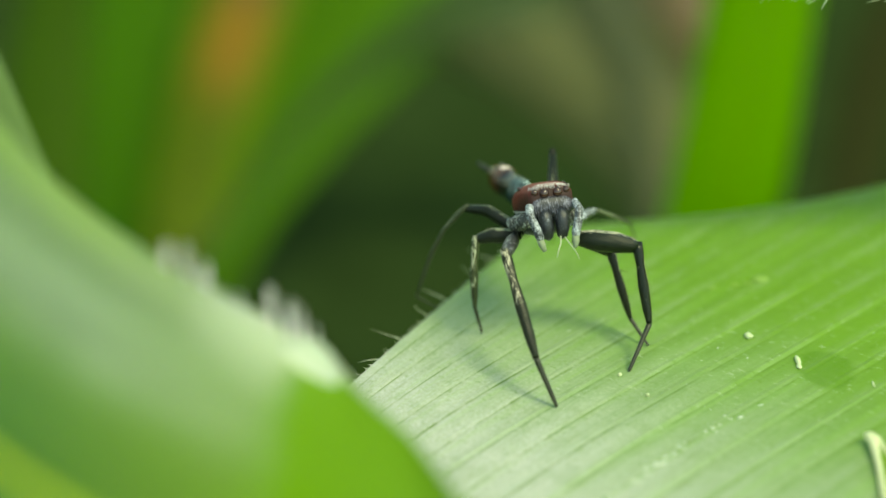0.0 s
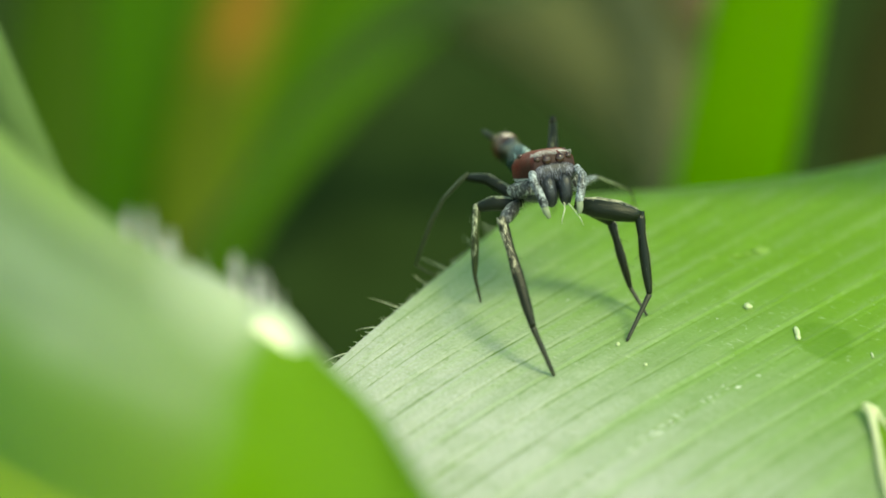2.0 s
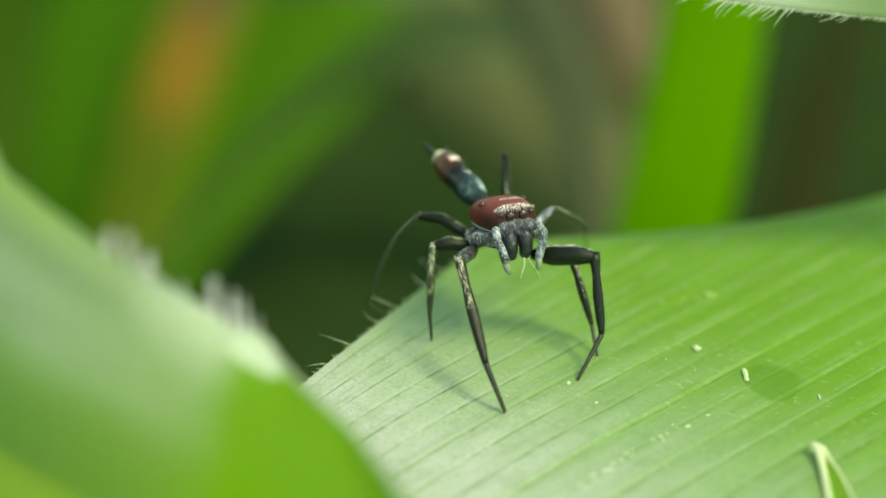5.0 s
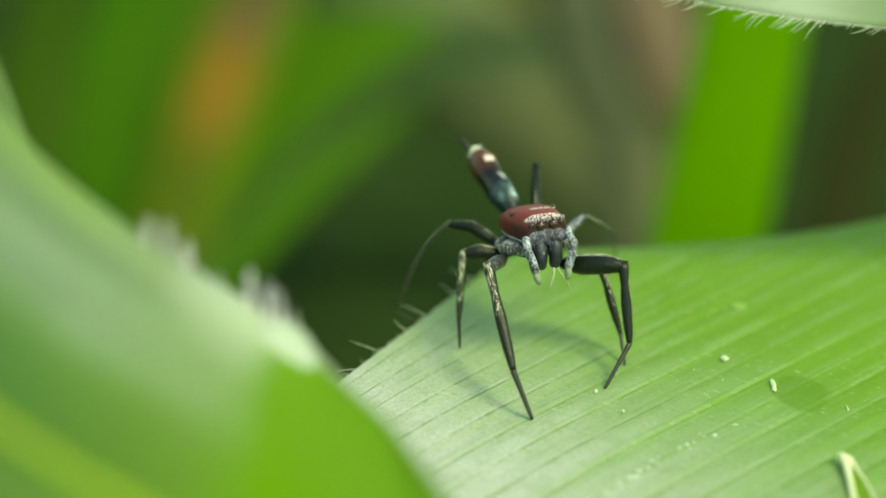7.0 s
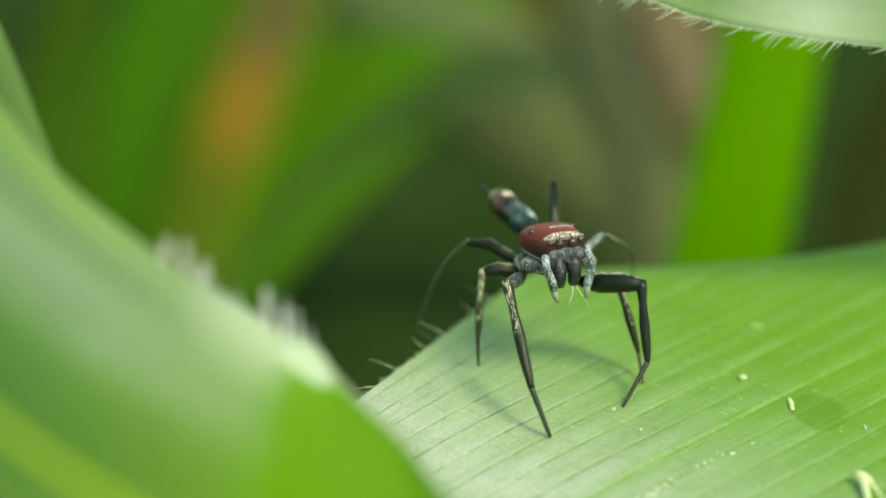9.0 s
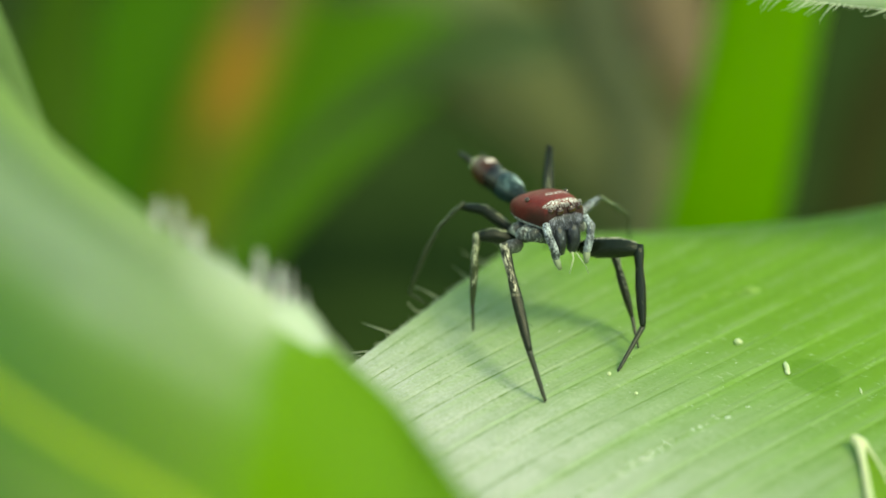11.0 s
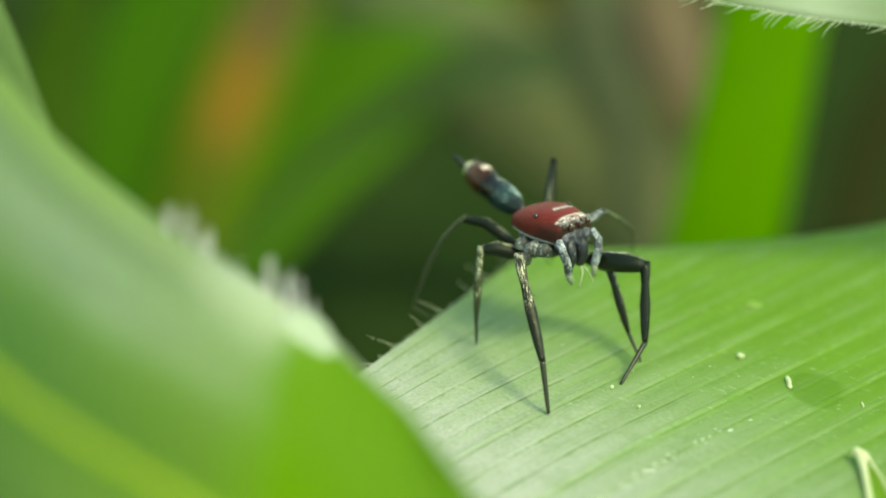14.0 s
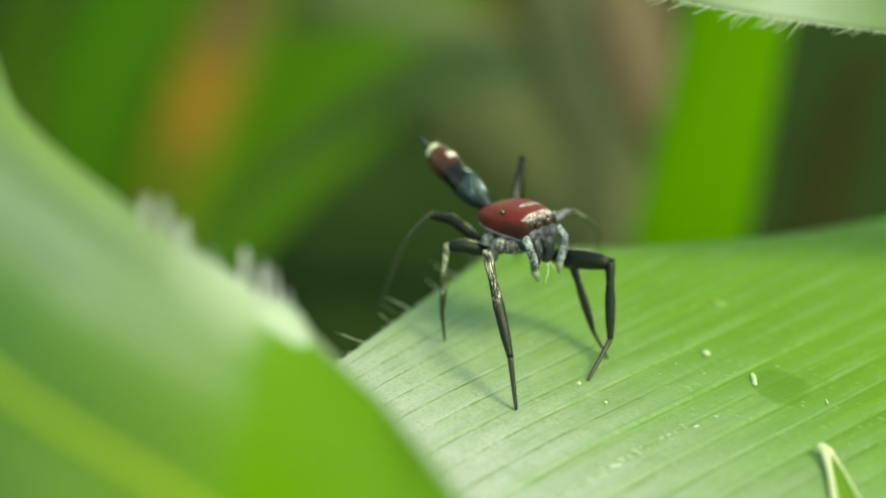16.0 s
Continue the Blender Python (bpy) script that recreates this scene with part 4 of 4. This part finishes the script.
part("mouth_fibre", tube([(0.22, -1.34, -1.34), (0.32, -1.46, -1.55), (0.46, -1.5, -1.80), (0.52, -1.5, -2.0)], [0.02, 0.016, 0.013, 0.008], 6), HAIR, carapace, "thin pale fibre held in the jaws")

for cx, cy, cz, cr in ((-0.72, -0.72, -0.8, 0.24), (-0.8, -0.32, -0.85, 0.27), (-0.76, 0.15, -0.84, 0.25), (0.72, -0.7, -0.8, 0.24), (0.78, -0.25, -0.85, 0.24)):
    part("leg_base", blob(cr, (1.2, 0.9, 0.9), 0.35, cy, (cx, cy, cz), 2), WHITE, carapace, "white-scaled leg base")

abdomen = part("abdomen", loft([(y * 1.06, w * 1.05, zt * 1.08, zb * 1.02) for y, w, zt, zb in [(-0.15, 0.1, 0.11, -0.12), (0.1, 0.17, 0.18, -0.2), (0.5, 0.32, 0.34, -0.38), (0.95, 0.39, 0.41, -0.45), (1.25, 0.37, 0.37, -0.44), (1.5, 0.34, 0.32, -0.42), (1.75, 0.38, 0.38, -0.43), (2.05, 0.42, 0.43, -0.43), (2.4, 0.37, 0.38, -0.37), (2.75, 0.22, 0.24, -0.22), (2.9, 0.1, 0.12, -0.1)]], 26, 2.1), ABDOMEN, spider, "slender teal, black and red-brown abdomen")
for sx_, sz_, reach, thick in ((-0.16, 0.12, 0.95, 0.09), (0.14, 0.1, 0.5, 0.06), (0.0, -0.15, 0.4, 0.05)):
    part("spinneret", tube([(sx_ * 0.5, 2.9, sz_ * 0.6), (sx_ * 1.2, 2.8 + 0.25 * reach, sz_ * 1.3), (sx_ * 2.2, 2.8 + 0.62 * reach, sz_ * 2.4)], [thick, thick, thick * 0.7], 8), INK, abdomen, "thin black spinneret")

# legs: hip, knee, ankle and foot at 7 s, thickness along them
LEFT = [
    ((-1.2, -0.55, 2.9), (-1.68, -2.1, 3.33), (-1.05, -4.1, 1.24), (-0.53, -4.7, 0.0), (0.18, 0.155, 0.14, 0.075, 0.0), TAN, GREY),
    ((-1.15, -0.1, 2.8), (-2.36, -0.2, 2.87), (-2.49, -0.8, 0.98), (-2.45, -0.63, 0.0), (0.2, 0.13, 0.09, 0.05, 0.1), SOFT, DARK),
    ((-1.1, 0.35, 2.8), (-2.76, 1.0, 3.22), (-4.37, 1.0, 0.43), (-3.75, 0.98, 0.0), (0.16, 0.08, 0.055, 0.03, 0.3), DUN, DARK),
]
RIGHT = [
    ((0.5, -0.6, 2.75), (2.14, -1.2, 2.99), (2.31, -2.2, 1.03), (1.58, -3.02, 0.0), (0.275, 0.158, 0.125, 0.066, 0.0), BLACK, RUFF),
    ((0.6, -0.2, 2.65), (1.63, -0.4, 2.5), (2.18, -1.0, 0.72), (2.28, -1.65, 0.0), (0.16, 0.14, 0.1, 0.05, 0.0), TAN, BLACK),
    ((0.35, 0.3, 3.0), (1.25, 1.5, 3.31), (2.3, 2.7, 2.2), (2.6, 4.5, 0.0), (0.12, 0.07, 0.05, 0.03, 0.05), DUN, PALP),
    ((-0.2, 0.6, 3.0), (-0.17, 2.6, 4.4), (-0.06, 4.1, 2.2), (-0.02, 5.0, 0.0), (0.15, 0.13, 0.09, 0.04, 0.0), DARK, DARK),
]


def at_time(table, t):
    """Smooth values of a table of rows (t, values...) at a time."""
    if t <= table[0][0]:
        return list(table[0][1:])
    for a, b in zip(table, table[1:]):
        if a[0] <= t <= b[0]:
            k = (t - a[0]) / (b[0] - a[0])
            k = k * k * (3 - 2 * k) if b[0] - a[0] > 1 else k
            return [p + (q - p) * k for p, q in zip(a[1:], b[1:])]
    return list(table[-1][1:])


def body_pose(t):
    x, y, z, rx, rz = at_time(BODY, t)
    return Matrix.LocRotScale((x, y, z), Euler((radians(rx), 0, radians(rz)), "XYZ"), None)


def tail_pose(t):
    root = body_pose(t) @ Vector((0, 1.05, -0.35))
    rx, rz = at_time(TAIL, t)
    return Matrix.LocRotScale(root, Euler((radians(rx), 0, radians(rz)), "XYZ"), None)


def frame_along(a, b, ref):
    """A pose at a whose z axis runs to b, its x axis towards ref."""
    z = (b - a).normalized()
    x = (ref - z * ref.dot(z)).normalized()
    y = z.cross(x)
    r = Matrix((x, y, z)).transposed()
    return Matrix.Translation(a) @ r.to_4x4()


LEGHAIR = hair_mesh("leg_hair", 0.36, 0.012, 0.1, DUN)
REST = body_pose(7.0)
limbs = []
for hip, knee, ankle, foot, rad, low_mat, up_mat in LEFT + RIGHT:
    hip, knee, ankle, foot = (Vector(p) for p in (hip, knee, ankle, foot))
    foot.z = leaf_height(foot.x, foot.y) + rad[3] * 0.6
    l1, l2 = (knee - hip).length, (foot - knee).length
    up = part("upper_leg", tube([(0, 0, -0.08), (0, 0, 0.08 * l1), (rad[4] * 0.35, 0, 0.3 * l1), (0.02 + rad[4] * 0.75, 0, 0.65 * l1), (rad[4] * 0.35, 0, 0.92 * l1), (0, 0, l1 + 0.04)],
                                [rad[0] * 0.5, rad[0] * 0.8, rad[0] * 1.12, rad[0] * 1.1, rad[0] * 0.8, rad[1] * 0.7], 12), up_mat, spider)
    m0 = frame_along(knee, foot, ankle - knee)
    al = m0.inverted() @ ankle
    pts, rr = [], []
    for s, r in ((-0.06, 0.75), (0.05, 1.0), (0.25, 0.8), (0.5, 1.12), (0.8, 1.0), (0.97, 0.72), (1.0, 0.65)):
        pts.append((al.x * max(0, s) + rad[4] * math.sin(math.pi * max(0, s) ** 0.6), 0, al.z * s))
        rr.append(rad[1] * r * (1 - s) + rad[2] * r * s if s > 0 else rad[1] * r)
    low = part("lower_leg", tube(pts, rr, 12), low_mat, spider)
    pts, rr = [pts[-1]], [rad[2] * 0.66]
    for s, r in ((0.08, 0.62), (0.5, 0.55), (0.85, 0.5), (0.97, 0.42), (1.0, 0.3)):
        pts.append((al.x * (1 - s), 0, al.z + (l2 - al.z) * s))
        rr.append(rad[2] * r * (1 - s) + rad[3] * r * 1.6 * s)
    part("foot", tube(pts, rr, 12), DUN if low_mat is DUN else FOOT, low)
    if rad[1] > 0.13:
        for k in range(9):
            q = 0.15 + 0.08 * k
            p = (al.x * q + rad[4], 0, al.z * q) if q < 0.85 else (al.x * 0.6, 0, al.z + (l2 - al.z) * 0.3)
            place("leg_hair", LEGHAIR, low, p, (math.cos(2.4 * k), math.sin(2.4 * k), 0.7), 0)
    limbs.append((REST.inverted() @ hip, knee, foot, l1, l2, (ankle - knee), up, low))


def leg_poses(limb, t):
    hip_l, knee0, foot, l1, l2, bend, up, low = limb
    # the feet stay put while the body turns after 10.5 s, so the knees lean outwards
    turned = min(max((t - 10.5) / 2, 0.0), 1.0)
    lean = {0: 0.4, 1: 0.5, 3: 1.15}.get(limbs.index(limb), 0.0)
    hip = body_pose(t) @ hip_l
    if limb is limbs[3]:
        hip = hip + Vector((0.2, 0, 0)) * turned
    d = foot - hip
    dist = min(d.length, (l1 + l2) * 0.999)
    a = (l1 * l1 - l2 * l2 + dist * dist) / (2 * dist)
    h = math.sqrt(max(l1 * l1 - a * a, 0.0))
    way = d.normalized()
    pole = knee0 - hip
    pole = pole + Vector((lean, 0, 0)) * turned
    pole = (pole - way * pole.dot(way)).normalized()
    knee = hip + way * a + pole * h
    return frame_along(hip, knee, pole), frame_along(knee, foot, bend)


def metres(m):
    return Matrix.Translation(m.translation * MM) @ m.to_3x3().to_4x4()


# the near leaf sways and rolls about its margin: seconds, millimetres to the right and upwards, degrees
SWAY = [(0, 0.1, -0.1, 0.4), (1, -0.27, -0.12, 2.1), (2, -0.49, -0.17, 3.0), (3, -0.38, -0.38, 2.5), (3.5, -0.33, -0.33, 1.2), (4, -0.27, -0.26, 0.9), (5.2, -0.09, -0.1, 0.4), (6.5, 0.07, 0.04, 0.0), (8, 0.0, 0.0, 0.0), (10.2, -0.03, -0.03, 0.0), (12.5, 0.0, 0.0, 0.0), (14, 0.04, 0.02, 0.0), (16, 0.13, 0.07, 0.0)]


def near_pose(right, up, roll):
    pivot = Vector(GLINTAT) * MM
    turn = Matrix.Translation(pivot) @ Matrix.Rotation(radians(roll), 4, ROLL) @ Matrix.Translation(-pivot)
    return Matrix.Translation(Vector((right, 0.43 * up, 0.9 * up)) * MM) @ turn @ pose(-8 * MM, -16 * MM, 8 * MM)


def motions():
    times = [k * 0.25 for k in range(65)]
    walk(near_leaf, [(t, near_pose(a, b, c)) for t, a, b, c in SWAY])
    walk(carapace, [(t, metres(body_pose(t))) for t in times])
    walk(abdomen, [(t, metres(tail_pose(t))) for t in times])
    for limb in limbs:
        both = [leg_poses(limb, t) for t in times]
        walk(limb[6], [(t, metres(b[0])) for t, b in zip(times, both)])
        walk(limb[7], [(t, metres(b[1])) for t, b in zip(times, both)])


motions()
